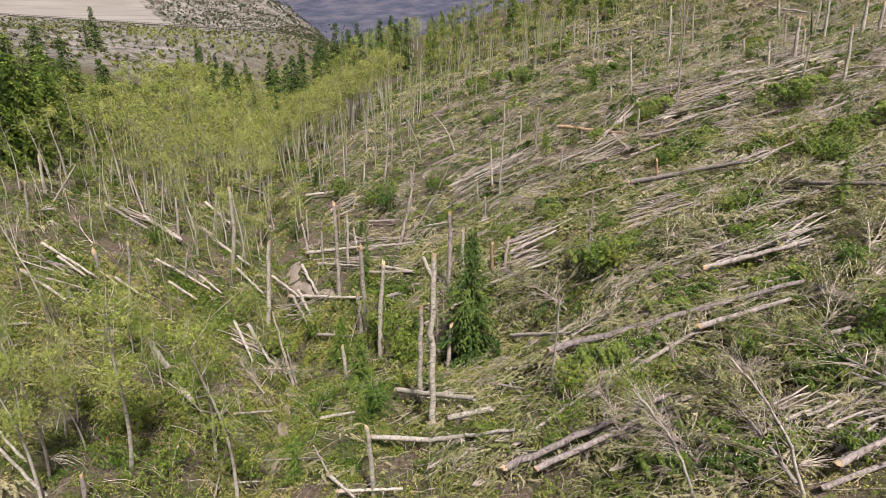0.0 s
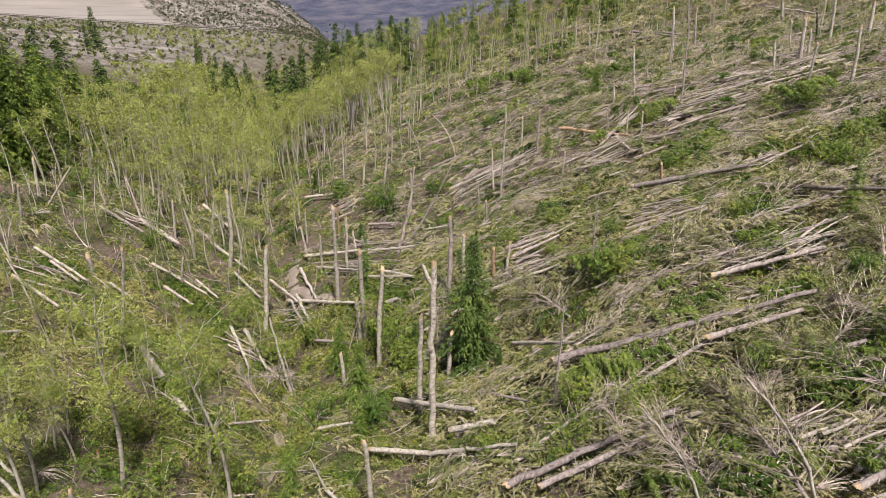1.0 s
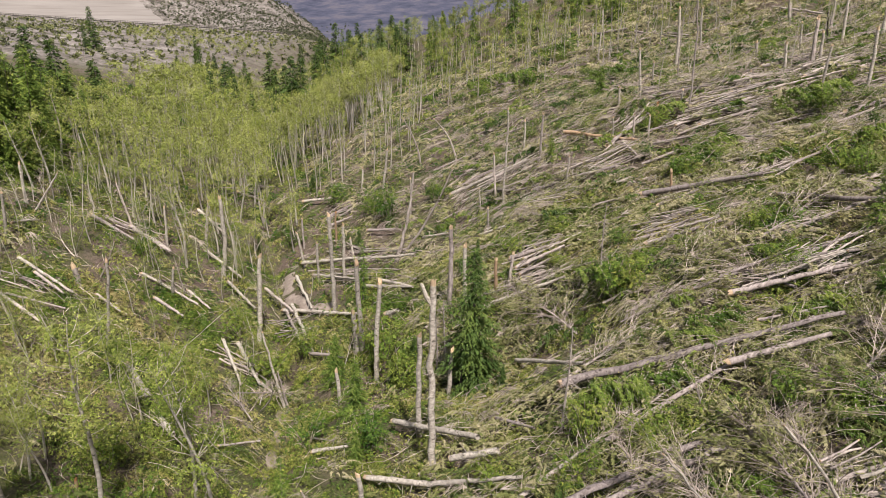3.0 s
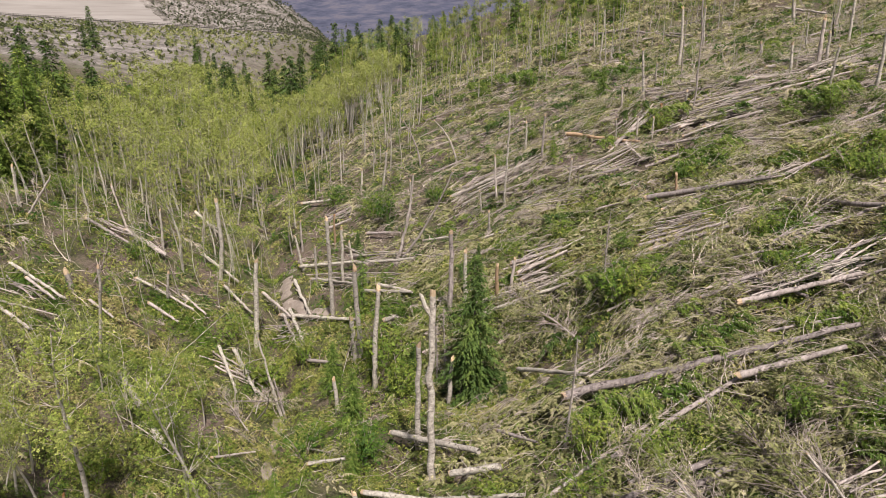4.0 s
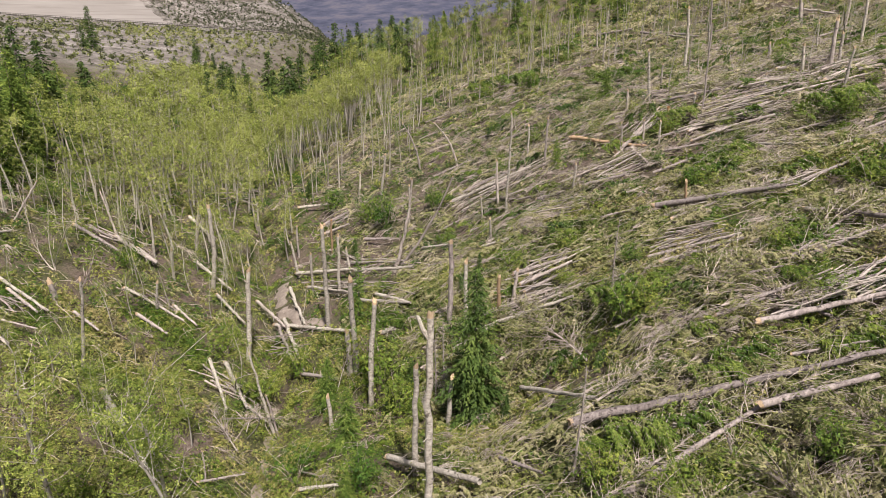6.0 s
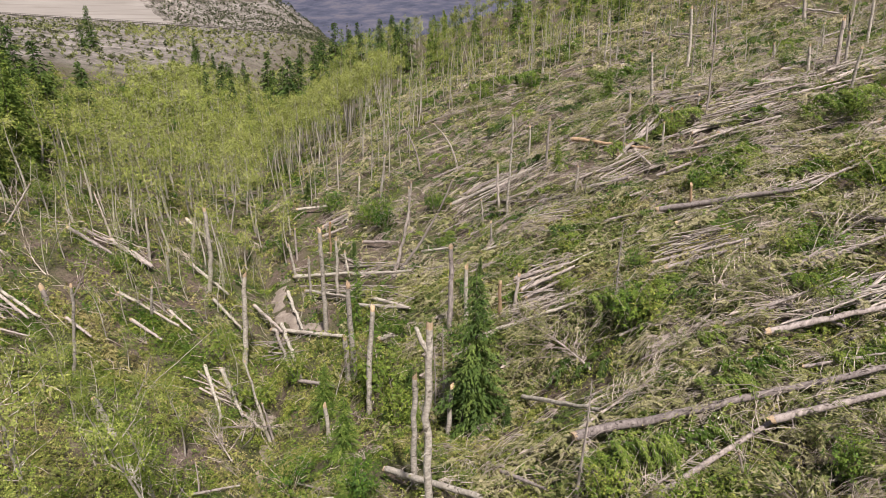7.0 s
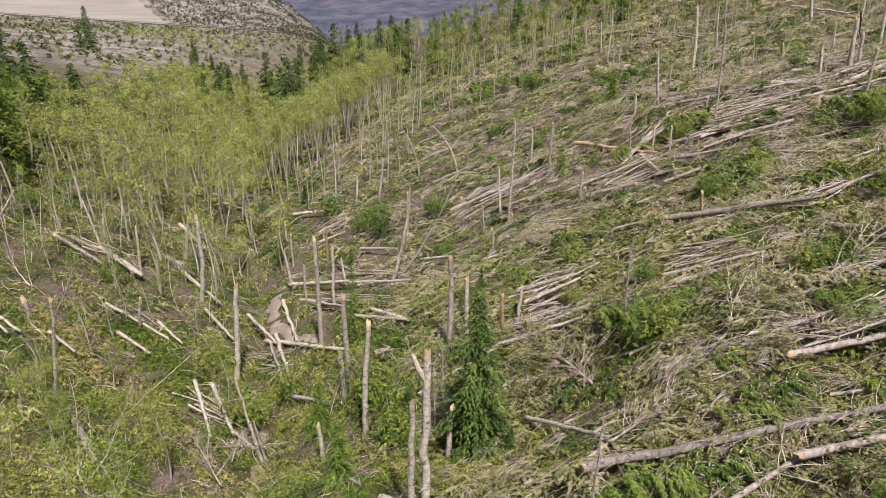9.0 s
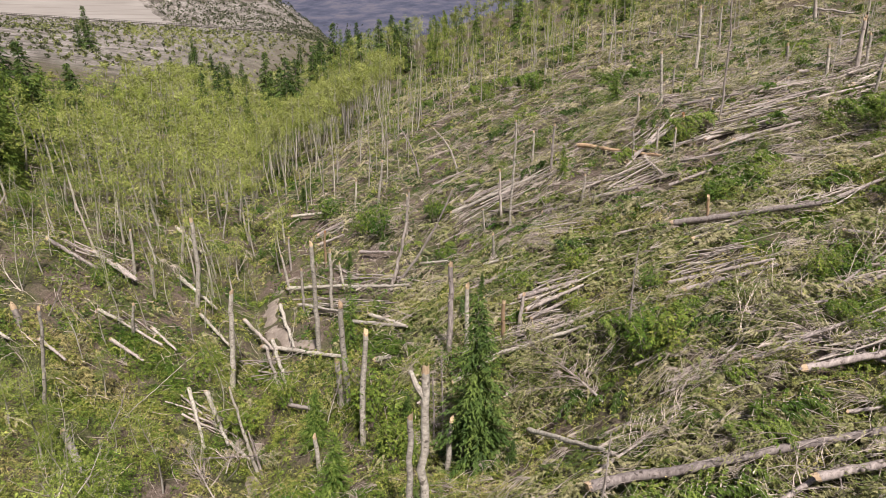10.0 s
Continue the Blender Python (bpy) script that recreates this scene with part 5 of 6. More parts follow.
heap(-28.0, 92.3, 5, 8.9, 1.0, 84, 28)
heap(-10.2, 39.7, 6, 4.1, 0.9, -33, 29)
heap(-12.1, 34.0, 5, 2.6, 0.8, -12, 30)
heap(-23.3, 46.0, 6, 3.2, 0.7, 3, 31)
heap(-22.3, 32.6, 5, 3.2, 0.6, -20, 32)
heap(-17.2, 39.5, 5, 2.3, 0.5, -6, 33)

for bark_name, poles in FAR_POLES.items():
    tagged(new("far_pole_heap", mesh_of("far_pole_heap", *join(poles), bpy.data.materials[bark_name], smooth_faces=True)), "heaps of broken grey poles far up the slope", "log pile", kind="stuff")

FELLED = Once([fallen_model(12, 61, SPRUCE_BARK, 0.30, 1.0), fallen_model(11, 62, SPRUCE_BARK, 0.25, 1.25, 1.7), fallen_model(13, 63, SPRUCE_BARK, 0.4, 0.6),
               fallen_model(10, 64, SPRUCE_BARK, 0.35, 0.0, 1.3, "fallen_dead_tree", "fallen tree with bare grey twigs", None, 64),
               fallen_model(10, 65, DEAD_WOOD, 0.3, 0.25, 1.5, "fallen_dead_tree", "fallen tree with bare tan twigs and a few needles", None, 64)])


def felled_field(poly, count, seed, gap, heading, size):
    rng = np.random.RandomState(seed)
    xs, ys = [p[0] for p in poly], [p[1] for p in poly]
    done = []
    for _ in range(count * 30):
        if len(done) >= count:
            break
        x, y = rng.uniform(min(xs), max(xs)), rng.uniform(min(ys), max(ys))
        if not inside(x, y, poly) or any((x - a) ** 2 + (y - b) ** 2 < gap * gap for a, b in done):
            continue
        done.append((x, y))
        FELLED.put(int(rng.choice(5, p=[0.27, 0.27, 0.16, 0.14, 0.16])), lay, x, y, rng.normal(*heading), rng.uniform(*size))


felled_field([(1.6, 18.3), (4.7, 11.7), (17.4, 10.0), (31.6, 32.7), (23.7, 41.0), (6.3, 33.0)], 46, 1, 1.9, (0, 11), (0.48, 0.80))
felled_field([(1.6, 31.4), (6.3, 33.0), (23.7, 41.0), (35.5, 50.6), (31.6, 61.1), (0.0, 59.1), (-3.2, 42.8)], 62, 2, 2.2, (-14, 12), (0.48, 0.84))
felled_field([(0.0, 59.1), (31.6, 61.1), (55.2, 65.0), (71.0, 105.6), (0.0, 98.1), (-6.3, 69.7)], 60, 3, 3.4, (-10, 14), (0.48, 0.88))
felled_field([(-10.3, 20.1), (-2.4, 20.0), (-4.7, 34.7), (-14.2, 36.3), (-17.4, 24.9)], 7, 4, 2.5, (-50, 30), (0.32, 0.48))


def draped_model(seed, mat, label, m=2600, big=1.0):
    """The side of a felled conifer: boughs that arch out of one line and hang down in green fringes."""
    rng = np.random.RandomState(seed)
    root = thing("conifer_bough", label, "conifer bough", "hanging green boughs")
    n = 26 if m > 1000 else 14
    o = np.stack([rng.uniform(-0.5, 0.5, n), rng.normal(0, 0.05, n), 0.22 + rng.uniform(0, 0.10, n)], 1)
    a = rng.choice([-1.0, 1.0], n, p=[0.68, 0.32]) * rng.uniform(0.5, 1.4, n)
    ln = rng.uniform(0.25, 0.55, n)
    s = np.linspace(0, 1, 5)
    bow = o[:, None] + np.stack([np.cos(a)[:, None] * ln[:, None] * s, np.sin(a)[:, None] * ln[:, None] * s, ln[:, None] * (0.55 * s - 0.85 * s * s)], 2)
    bow[..., 2] = np.maximum(bow[..., 2], 0.02)
    part("twig_tangle", mesh_of("twig_tangle", *tubes(bow[:, ::2], np.array([[0.009, 0.005, 0.002]]).repeat(n, 0), 3), TWIG_WOOD), root, kind="stuff")
    k, t = rng.randint(0, n, m), rng.uniform(0.08, 1.0, m)
    at = np.stack([np.array([np.interp(t[i], s, bow[k[i], :, c]) for i in range(m)]) for c in range(3)], 1) + rng.normal(size=(m, 3)) * 0.012
    side = rng.choice([-1.0, 1.0], m)
    w = np.stack([np.cos(a[k] + side * 0.9), np.sin(a[k] + side * 0.9), rng.uniform(-1.6, -0.2, m)], 1)
    v, f = fronds(at, w, 0.055 * big * (1.2 - 0.5 * t), 0.0125 * big, rng)
    tone = rng.uniform(0.1, 0.8, n)[k] + rng.uniform(-0.12, 0.2, m)
    part("foliage", mesh_of("foliage", v, f, mat, np.repeat(np.clip(tone, 0, 1), 3), spray=True), root, kind="stuff")
    return root


DRAPED = Once([draped_model(111, MID_NEEDLE, "fresh green conifer bough hanging over fallen logs"), draped_model(112, SPRUCE_NEEDLE, "green conifer bough drooping among slash"), draped_model(113, MID_NEEDLE, "fresh green conifer bough hanging over fallen logs")])


def draped(x, y, long):
    COUNT[0] += 1
    DRAPED.put(COUNT[0], lay, x, y, 8 - 14 * (COUNT[0] % 3), long, 0.12)


# green boughs on the slope
draped(15.0, 39.0, 2.8)
draped(10.1, 29.1, 2.3)
draped(7.7, 30.3, 2.4)
draped(14.1, 28.3, 2.4)
draped(15.8, 29.9, 2.2)
draped(19.8, 33.1, 2.9)
draped(9.8, 22.5, 2.0)
draped(12.9, 21.8, 2.0)
draped(6.2, 20.6, 2.2)
draped(7.4, 20.5, 2.2)
draped(5.3, 21.0, 1.9)
draped(23.9, 42.9, 3.6)
draped(22.6, 42.7, 3.2)
draped(23.1, 34.2, 3.2)
draped(16.5, 49.2, 3.0)
draped(18.4, 75.1, 4.5)
draped(16.5, 41.2, 3.0)
draped(9.8, 88.2, 5.0)
draped(16.1, 97.8, 5.4)
draped(5.9, 92.2, 5.0)
draped(-3.2, 96.1, 4.5)
draped(11.5, 16.3, 2.0)
draped(13.5, 16.9, 2.0)
draped(7.9, 15.4, 1.8)
draped(8.1, 13.7, 1.9)
draped(11.1, 12.8, 1.8)
draped(9.0, 22.1, 1.9)
draped(8.3, 18.3, 1.9)
draped(9.0, 14.1, 1.8)
draped(6.5, 14.6, 1.7)


FAR_DRAPED = Once([draped_model(114, DARK_NEEDLE, "dark green crown of a felled spruce in the slash", 900, 1.5), draped_model(115, MID_NEEDLE, "green crown of a felled spruce in the slash", 900, 1.5), draped_model(116, SPRUCE_NEEDLE, "olive green crown of a felled spruce in the slash", 900, 1.5), draped_model(117, DARK_NEEDLE, "dark green crown of a felled spruce in the slash", 900, 1.5)])


def green_field(poly, count, seed, gap, size):
    """Crowns of felled spruces that kept their needles, scattered in a patch of the plan."""
    rng = np.random.RandomState(seed)
    xs, ys = [p[0] for p in poly], [p[1] for p in poly]
    done = []
    for _ in range(count * 30):
        if len(done) >= count:
            break
        x, y = rng.uniform(min(xs), max(xs)), rng.uniform(min(ys), max(ys))
        if not inside(x, y, poly) or any((x - a) ** 2 + (y - b) ** 2 < gap * gap for a, b in done):
            continue
        done.append((x, y))
        FAR_DRAPED.put(len(done), lay, x, y, rng.normal(-8, 35) + 180 * (rng.rand() < 0.4), rng.uniform(*size), 0.1)


green_field([(3.0, 26.0), (18.0, 24.0), (32.0, 33.0), (36.0, 50.0), (0.0, 50.0)], 40, 1, 2.6, (1.2, 2.4))
green_field([(-3.0, 50.0), (36.0, 50.0), (55.0, 88.0), (2.0, 92.0)], 58, 2, 3.4, (1.5, 3.0))
green_field([(3.0, 16.0), (8.0, 11.5), (16.0, 11.0), (21.0, 24.0), (5.0, 26.0)], 22, 3, 1.8, (1.0, 1.8))


GREY_CROWNS = Once([fallen_model(6, 66, SPRUCE_BARK, 0.08, 1.7, 1.5, "fallen_spruce", "fallen spruce crown with grey-green needles on arching limbs", None, 70), fallen_model(5.5, 67, DEAD_WOOD, 0.08, 1.5, 1.6, "fallen_spruce", "fallen spruce crown with grey-green needles on arching limbs", None, 70)])
for n, (x, y, heading, size) in enumerate([(8.9, 12.3, 93, 0.95), (12.5, 18.3, 32, 0.9), (12.4, 14.7, 110, 0.8), (7.2, 13.6, 99, 0.9), (13.1, 23.2, 113, 1.0), (6.1, 27.6, 114, 1.0), (13.6, 27.1, 33, 1.0), (9.8, 26.2, 34, 0.95), (15.0, 20.0, 60, 0.9), (10.5, 20.6, 140, 0.8)]):
    GREY_CROWNS.put(n, lay, x, y, heading, size, 0.15)


def dead_spire(x, y, h, bark, lean=0.0, label="spindly grey dead spruce with fine bare twigs"):
    """A thin dead conifer that stands, ringed with short drooping twigs."""
    SERIAL[0] += 1
    rng = np.random.RandomState(100 + SERIAL[0])
    root = thing("dead_spruce", label, "dead tree", "dead standing spruces", Matrix.Translation(at_ground(x, y, -0.2)))
    s = np.linspace(0, 1, 7)
    stem = np.stack([lean * h * s + 0.03 * np.sin(5 * s + x), 0.03 * np.sin(4 * s), (h + 0.2) * s], 1)
    part("trunk", mesh_of("trunk", *tubes(stem[None], (0.05 * (1 - 0.85 * s) + 0.006)[None], 6, 0.06, rng), bark, smooth_faces=True), root)
    n = int(34 * h)
    q = rng.uniform(0.06, 0.98, n)
    o = np.stack([np.interp(q, s, stem[:, c]) for c in range(3)], 1)
    a, ln = rng.uniform(0, 6.28, n), (0.62 - 0.45 * q) * rng.uniform(0.35, 1.1, n)
    tip = o + np.stack([np.cos(a) * ln, np.sin(a) * ln, -0.32 * ln], 1)
    part("twig_tangle", mesh_of("twig_tangle", *tubes(np.stack([o, (o + tip) / 2 + np.array([0, 0, 0.05]), tip], 1), np.array([[0.008, 0.006, 0.003]]).repeat(n, 0), 3), bark), root, kind="stuff")
    return root


dead_spire(4.19, 20.24, 4.3, DEAD_WOOD, 0.01)
dead_spire(7.66, 30.1, 4.2, DEAD_WOOD)
dead_spire(0.03, 29.6, 4.6, SPRUCE_BARK, label="brown dead spruce with dense bare twigs")
dead_spire(-0.35, 29.9, 3.4, SPRUCE_BARK, label="brown dead spruce with dense bare twigs")
dead_spire(20.2, 57.5, 5.5, DEAD_WOOD, -0.03)
dead_spire(-95.0, 172.0, 12.0, SPRUCE_BARK, label="bare dead conifer on the far bank")
leaner((-14.42, 17.7), (-16.4, 17.9, 3.6), 0.16, bark=PALE_STEM, label="forked leafless aspen stem with thin limbs", bend=-0.25, twigs=9)
leaner((-15.8, 18.9), (-17.2, 19.0, 3.4), 0.13, bark=PALE_STEM, label="forked leafless aspen stem with thin limbs", bend=-0.2, twigs=8)


def dead_saplings(poly, count, seed):
    """Thin bare saplings bent over by the wind."""
    rng = np.random.RandomState(seed)
    xs, ys = [p[0] for p in poly], [p[1] for p in poly]
    done = 0
    while done < count:
        x, y = rng.uniform(min(xs), max(xs)), rng.uniform(min(ys), max(ys))
        if inside(x, y, poly):
            h = rng.uniform(0.9, 3.2)
            leaner((x, y), (x + rng.normal(0.2, 0.5) * h, y + rng.normal(0, 0.4) * h, h), rng.uniform(0.05, 0.09), bark=(DEAD_WOOD, ASPEN_BARK)[done % 2], label="thin bare dead sapling bent over by the wind", bend=rng.normal(0, 0.25), twigs=int(rng.choice([0, 3, 6])))
            done += 1


dead_saplings([(-32.0, 34.0), (-18.0, 20.0), (-5.0, 20.0), (-6.0, 38.0), (-15.0, 54.0), (-32.0, 56.0)], 58, 1)
dead_saplings([(0.0, 60.0), (4.0, 38.0), (30.0, 44.0), (50.0, 90.0), (2.0, 95.0)], 46, 2)

# ---------------------------------------------------------------- low cover


def polar(rng, n, near, far, power, half=46):
    """Places ahead, thinning with the distance."""
    a = np.radians(rng.uniform(-half, half, n))
    r = (near ** power + rng.rand(n) * (far ** power - near ** power)) ** (1 / power)
    return r * np.sin(a), r * np.cos(a), r


def undergrowth(name, label, n, per, near, far, power, leaf, keep, mat, seed, size=(0.35, 0.9), tall=1.0, up=0.3, heading=None):
    """Heaped clumps of small leaves on the ground."""
    rng = np.random.RandomState(seed)
    x, y, r = polar(rng, n, near, far, power)
    ok = keep(x, y, rng)
    x, y, r = x[ok], y[ok], r[ok]
    m = len(x)
    wide = rng.uniform(*size, m) * (r / 25) ** 0.35
    high = tall * wide * rng.uniform(0.45, 1.3, m)
    k = np.repeat(np.arange(m), per)
    d = unit(rng.normal(size=(m * per, 3))) * rng.uniform(0.35, 1.0, (m * per, 1)) ** 0.6
    lump = 1 + 0.35 * np.sin(3 * d[:, 0] + 7 * rng.rand(m)[k]) * np.sin(3 * d[:, 1] + 7 * rng.rand(m)[k])
    px, py = x[k] + d[:, 0] * wide[k] * lump, y[k] + d[:, 1] * wide[k] * lump
    pz = ground(px, py) + np.abs(d[:, 2]) * high[k] * lump + 0.03
    at, big = np.column_stack([px, py, pz]), leaf * (r[k] / 25) ** 0.8
    if heading is None:
        v, f = leaves(at, big, rng, up * 0.5, out=np.column_stack([d[:, 0], d[:, 1], np.abs(d[:, 2])]))
    else:
        h = np.radians(rng.normal(heading, 45, m))[k] + rng.normal(0, 0.5, m * per)
        v, f = fronds(at, np.column_stack([np.cos(h), np.sin(h), rng.normal(-0.05, 0.35, m * per)]), big * 3.4, big * 0.42, rng)
    patch = 0.40 + 0.38 * wavy(x, y, 8, seed + 50)
    tone = np.clip(patch + rng.normal(0, 0.27, m), 0, 1)[k] + rng.normal(0, 0.045, m * per)
    return tagged(new(name, mesh_of(name, v, f, mat, np.repeat(np.clip(tone, 0, 1), 3), spray=heading is not None)), label, "undergrowth", kind="stuff")


BARE = [(-13.4, 52, 0.7), (-13, 49.3, 0.9), (-12.4, 47, 1.0), (-11.8, 45.1, 1.3), (-10.6, 43.4, 1.2), (-9.5, 42, 1.4), (-7.6, 40.9, 1.1), (-9.7, 34.4, 0.8), (-8.3, 28, 0.4), (-8.3, 26.2, 0.5), (-7.8, 22.5, 0.6),
        (3.3, 52.8, 1.2), (5.2, 33.6, 1.0), (12.7, 25.5, 1.0), (10.5, 15.4, 0.7), (-11, 21.4, 0.4), (-22.6, 39.2, 1.0), (-1.8, 26, 0.4), (2.7, 26.6, 0.4), (11.7, 33.3, 1.0), (19, 45.8, 1.2)]


def clear(x, y):
    """False where the earth is trodden or torn bare."""
    ok = np.ones(len(x), bool)
    for bx, by, br in BARE:
        ok &= (x - bx) ** 2 + (y - by) ** 2 > (br * (1 + 0.3 * wavy(x, y, 2.0, 30))) ** 2
    return ok


def bank_side(x, y, rng):
    """The leafy gully and its left-hand bank."""
    u = x - axis(y)
    p = np.where(u < 9, 0.95, 0.8) * np.clip(0.78 + 0.75 * wavy(x, y, 5.5, 20), 0.3, 1)
    return (rng.rand(len(x)) < p) & clear(x, y)


def slope_side(x, y, rng):
    """The slope of felled trees."""
    u = x - axis(y)
    return (rng.rand(len(x)) < np.where(u > 7, 0.95, 0.06) * np.clip(0.65 + 0.8 * wavy(x, y, 6.5, 22), 0.1, 1)) & clear(x, y)


undergrowth("shrubs", "low leafy green shrubs and saplings covering the gully", 8000, 66, 12, 43, 1.25, 0.08, bank_side, SHRUB_LEAF, 1, (0.28, 0.75))
undergrowth("far_shrubs", "green leafy shrubs between standing aspens", 7600, 29, 40, 150, 0.55, 0.08, bank_side, FAR_SHRUB_LEAF, 2, (0.36, 0.9))

undergrowth("bank_herbs", "low green herbs and seedlings over the open bank", 5200, 22, 33, 74, 1.0, 0.075, lambda x, y, rng: bank_side(x, y, rng) & (x < axis(y) + 6), SHRUB_LEAF, 5, (0.22, 0.5), 0.7)


def crushed_boughs(name, label, n, near, far, seed, heading, grow=0.8, limbs=6, sprays=17):
    """Torn conifer crowns: limbs that fan out from a common stem, each with side twigs that shorten to its tip."""
    rng = np.random.RandomState(seed)
    x, y, r = polar(rng, n, near, far, 1.15)
    ok = slope_side(x, y, rng)
    x, y, r = x[ok], y[ok], r[ok]
    m = len(x)
    size = (r / 25) ** grow
    k = np.repeat(np.arange(m), limbs)
    q = len(k)
    turn = np.radians(rng.normal(heading, 55, m) + 180 * (rng.rand(m) < 0.3))[k] + rng.normal(0, 0.75, q)
    ln = rng.uniform(0.4, 1.0, q) * size[k]
    px, py = x[k] + rng.normal(0, 0.25, q) * size[k], y[k] + rng.normal(0, 0.25, q) * size[k]
    lift = rng.uniform(0.1, 0.5, q) + rng.uniform(0, 0.25, m)[k]
    rise = rng.uniform(0.0, 0.65, q)
    g = np.repeat(np.arange(q), sprays * 2)
    s = np.tile(np.repeat((np.arange(sprays) + 0.6) / sprays, 2), q)
    hand = np.tile(np.tile([1.0, -1.0], sprays), q)
    cx, cy = px[g] + np.cos(turn[g]) * ln[g] * s, py[g] + np.sin(turn[g]) * ln[g] * s
    cz = ground(cx, cy) + lift[g] + (rise[g] * s - 0.75 * s * s * (0.3 + rise[g])) * ln[g]
    a = turn[g] + hand * rng.uniform(0.55, 1.0, len(g))
    way = np.column_stack([np.cos(a), np.sin(a), rng.normal(-0.42, 0.28, len(g))])
    long = ln[g] * 0.165 * (1.12 - s) ** 0.6
    v, f = fronds(np.column_stack([cx, cy, np.maximum(cz, ground(cx, cy) + 0.04)]), way, long, long * 0.24 + 0.008, rng)
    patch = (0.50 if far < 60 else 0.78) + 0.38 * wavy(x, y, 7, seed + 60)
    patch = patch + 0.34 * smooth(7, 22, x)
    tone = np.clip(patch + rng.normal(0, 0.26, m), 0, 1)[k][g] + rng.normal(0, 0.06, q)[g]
    return tagged(new(name, mesh_of(name, v, f, FADED_NEEDLE, np.repeat(np.clip(tone, 0, 1), 3), spray=True)), label, "conifer slash", kind="stuff")


crushed_boughs("slash_boughs", "heaps of crushed faded conifer boughs between logs", 5600, 10, 44, 3, -5)
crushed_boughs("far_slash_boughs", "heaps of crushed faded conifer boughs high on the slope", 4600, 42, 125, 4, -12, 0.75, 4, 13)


def brush(name, label, n, near, far, power, keep, heading, seed, length=(0.4, 1.6), thick=0.0075):
    rng = np.random.RandomState(seed)
    x, y, r = polar(rng, n, near, far, power)
    ok = keep(x, y, rng)
    x, y, r = x[ok], y[ok], r[ok]
    m = len(x)
    h = np.radians(rng.normal(heading, 38, m) + 180 * (rng.rand(m) < 0.3))
    ln = rng.uniform(*length, m) * (r / 25) ** 0.3
    rise = rng.normal(0.12, 0.22, m)
    bowed = rng.normal(0, 0.22, m)
    pts = []
    z0 = ground(x, y) + rng.uniform(0.05, 0.75, m)
    for s in (0, 0.33, 0.67, 1):
        px = x + np.cos(h + bowed * s * 2) * ln * s
        py = y + np.sin(h + bowed * s * 2) * ln * s
        pz = z0 + (ground(px, py) - ground(x, y)) + rise * ln * s - 0.25 * ln * s * s * (rng.rand(m) + 0.2) + 0.25 * np.sin(np.pi * s) * rng.rand(m) * ln * 0.5
        pts.append(np.column_stack([px, py, pz]))
    rad = (thick * (r / 25) ** 0.6 * rng.uniform(0.6, 2.0, m))[:, None] * np.array([[1, 0.85, 0.6, 0.25]])
    v, f = tubes(np.stack(pts, 1), rad, 3)
    return tagged(new(name, mesh_of(name, v, f, TWIG_WOOD)), label, "brushwood", kind="stuff")


brush("brushwood", "tangle of dry tan twigs and broken branches", 27000, 11, 100, 1.1, slope_side, -8, 1)
brush("gully_brushwood", "scattered dry twigs and branches on the gully floor", 6800, 13, 75, 1.1, bank_side, -40, 2)


def twig_fans(name, label, n, near, far, heading, seed, twigs=15):
    """Bare crowns of broken trees: long thin twigs that spread from one limb and arch over."""
    rng = np.random.RandomState(seed)
    x, y, r = polar(rng, n, near, far, 1.15)
    ok = slope_side(x, y, rng) & (wavy(x, y, 9, seed + 40) + rng.normal(0, 0.5, n) > 0.0)
    x, y, r = x[ok], y[ok], r[ok]
    m = len(x)
    k = np.repeat(np.arange(m), twigs)
    q = len(k)
    a = np.radians(rng.normal(heading, 28, m) + 180 * (rng.rand(m) < 0.35))[k] + rng.normal(0, 0.38, q)
    size = rng.uniform(0.7, 1.5, m)[k] * rng.uniform(0.45, 1.2, q) * (r[k] / 25) ** 0.25
    side = rng.normal(0, 0.28, q)
    z0, up = rng.uniform(0.3, 0.7, m)[k], rng.uniform(0.15, 0.75, q)
    pts = []
    for s in (0, 0.3, 0.65, 1):
        px = x[k] + np.cos(a + side * s) * size * s
        py = y[k] + np.sin(a + side * s) * size * s
        pts.append(np.column_stack([px, py, np.maximum(ground(x, y)[k] * (1 - s) + ground(px, py) * s + z0 + (up * s - (0.25 + 0.75 * up) * s * s) * size, ground(px, py) + 0.12)]))
    rad = (0.0075 * (r[k] / 25) ** 0.55 * rng.uniform(0.6, 1.5, q))[:, None] * np.array([[1.1, 0.9, 0.65, 0.3]])
    return tagged(new(name, mesh_of(name, *tubes(np.stack(pts, 1), rad, 3), TWIG_WOOD)), label, "brushwood", kind="stuff")


twig_fans("broken_crowns", "bare tan fanned twigs of broken tree crowns", 3000, 11, 60, -8, 6)
twig_fans("far_broken_crowns", "bare tan fanned twigs of broken tree crowns up the slope", 3600, 50, 120, -12, 7, 8)

# ---------------------------------------------------------------- trail, road and far bank
strip("trail", [(-13.5, 54.5), (-13.4, 52.0), (-13.0, 49.3), (-11.8, 45.1), (-9.5, 42.0), (-7.6, 40.9)], 1.15, DIRT, "bare trodden dirt trail through the gully", "trail")
strip("trail_lower", [(-9.7, 34.4), (-8.6, 28.5), (-8.3, 26.2), (-7.8, 22.5), (-7.6, 20.5)], 0.55, DIRT, "bare trodden dirt trail through the gully", "trail")


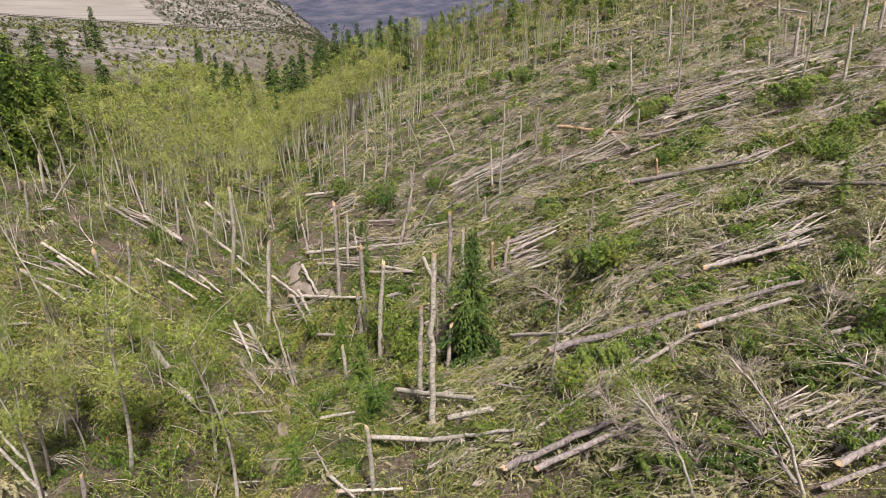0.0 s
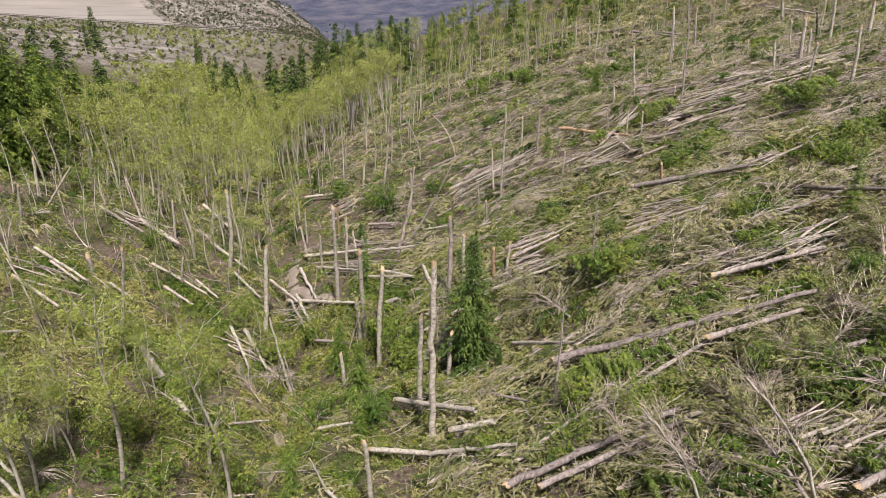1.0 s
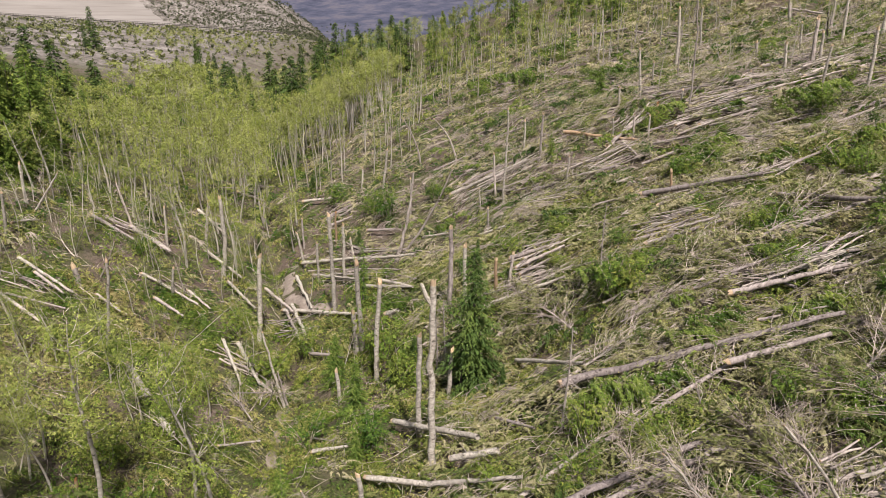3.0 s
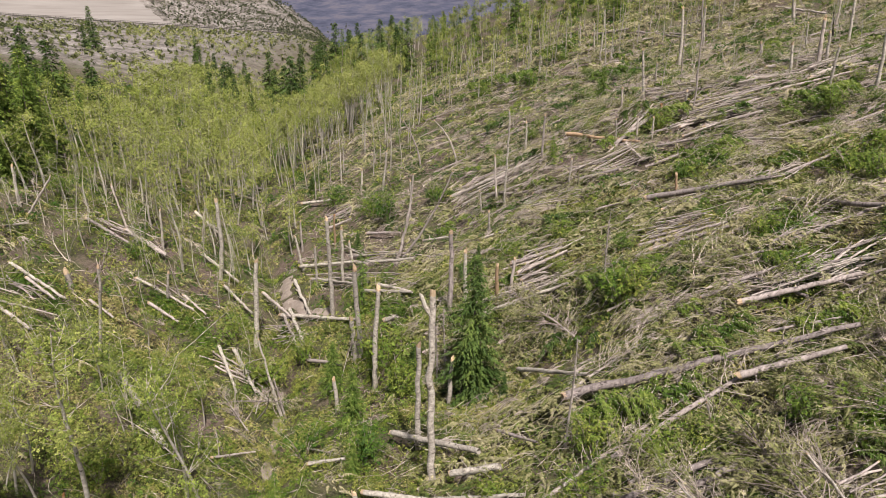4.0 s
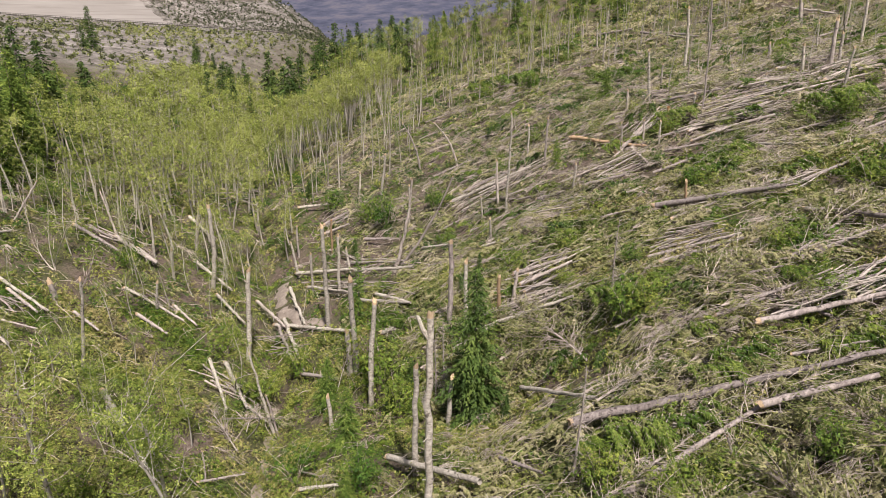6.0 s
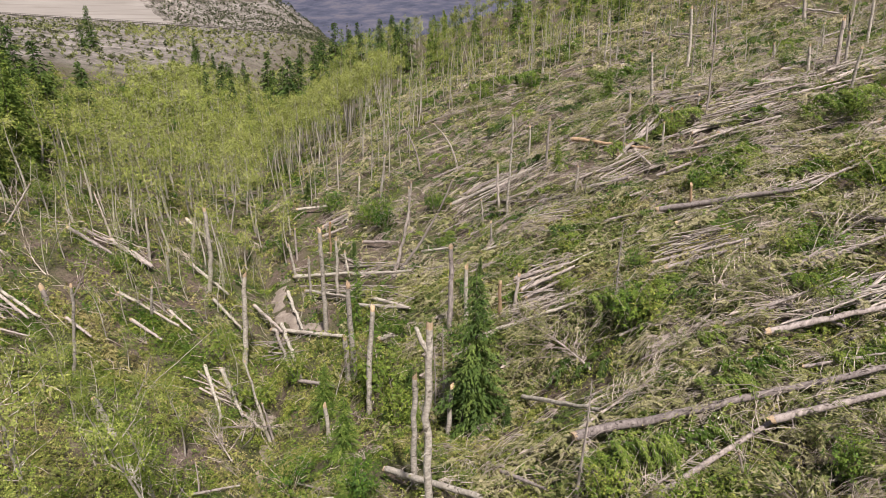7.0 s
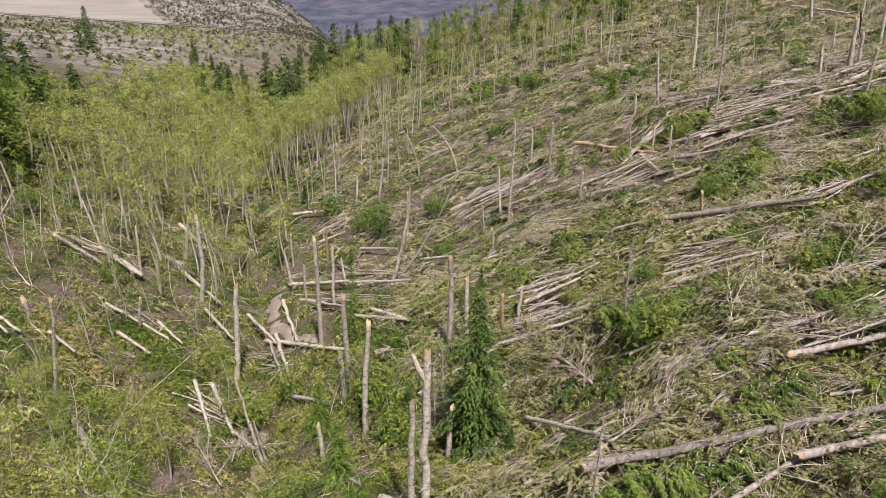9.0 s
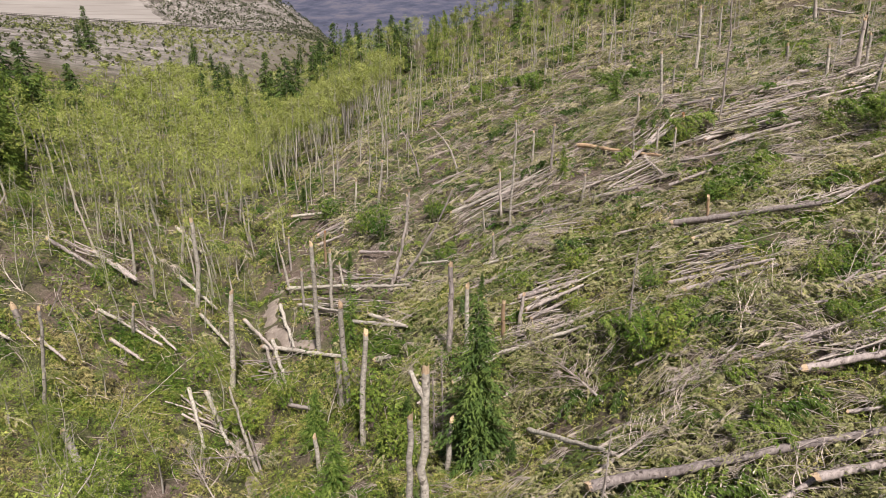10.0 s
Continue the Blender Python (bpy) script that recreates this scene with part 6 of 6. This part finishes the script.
def guard_rail():
    x = np.linspace(-420, -125, 60)
    y = np.full(60, 532.0)
    z = ground(x, y)
    root = thing("guard_rail", "weathered steel guard rail along the mountain road", "guard rail")
    for name, h, t in (("beam", 0.85, 0.30), ("beam", 2.0, 0.12)):
        part(name, mesh_of(name, *tubes(np.column_stack([x, y, z + h])[None], np.full((1, 60), t), 5), STEEL), root)
    post = mesh_of("post", *tubes(np.array([[[0, 0, -0.3], [0, 0, 2.2]]]), np.full((1, 2), 0.2), 5), STEEL)
    for px in np.linspace(-420, -125, 150):
        ob = part("post", post, root)
        ob.location = (px, 532.0, float(ground(px, 532.0)))


guard_rail()
strip("road", [(-450, 535), (-320, 535), (-220, 535), (-115, 535)], 5.0, DIRT, "pale road bench cut across the far hillside", "road", 0.3)


def scrub(name, label, n, box, size, mat, seed, per=14, tall=0.8, tone=(0.1, 0.9), leaf=0.42):
    """Round bushes dotted over a far slope."""
    rng = np.random.RandomState(seed)
    x, y = rng.uniform(box[0], box[1], n), rng.uniform(box[2], box[3], n)
    ok = 0.6 * wavy(x, y, 30, seed + 70) + rng.normal(0, 0.8, n) > -0.1
    if name == "hill_scrub":
        ok &= x > -217 - (y - 531) * 0.914 + 5
    x, y = x[ok], y[ok]
    m = len(x)
    w = rng.uniform(*size, m) * rng.uniform(0.5, 1.2, m)
    k = np.repeat(np.arange(m), per)
    d = unit(rng.normal(size=(m * per, 3))) * rng.uniform(0.3, 1, (m * per, 1))
    p = np.column_stack([x[k] + d[:, 0] * w[k], y[k] + d[:, 1] * w[k], ground(x, y)[k] + (0.5 + 0.5 * d[:, 2]) * w[k] * 2 * tall])
    v, f = leaves(p, w[k] * leaf, rng, 0.3, 0.8)
    tn = np.repeat(rng.uniform(*tone, m)[k], 3)
    return tagged(new(name, mesh_of(name, v, f, mat, tn)), label, "scrub", kind="stuff")


scrub("hill_scrub", "dark juniper scrub dotting the pale rocky hill", 13000, (-330, -95, 542, 715), (0.5, 1.4), SCRUB_LEAF, 1, 9, 0.9, (0.1, 0.55), 0.5)
scrub("bank_scrub", "grey-green scrub on the scree below the road", 6500, (-340, -60, 170, 528), (0.4, 1.5), SCRUB_LEAF, 2, 14, 0.7, (0.3, 1.0), 0.45)
scrub("plain_woods", "dark woods scattered over the distant plain", 1500, (-700, 500, 900, 2300), (2.5, 5), SCRUB_LEAF, 4, 14, 0.8, (0.0, 0.3))
FAR_TREES = [(-131, 245, 15), (-137, 250, 9), (-66, 214, 11), (-87, 245, 9), (-54, 245, 11), (-73, 219, 10), (-103, 270, 9), (-48, 253, 13)]
for i, (fx, fy, fh) in enumerate(FAR_TREES):
    FAR_SPRUCE.put(i, place, fx, fy, fh / 12.5, i * 1.3)
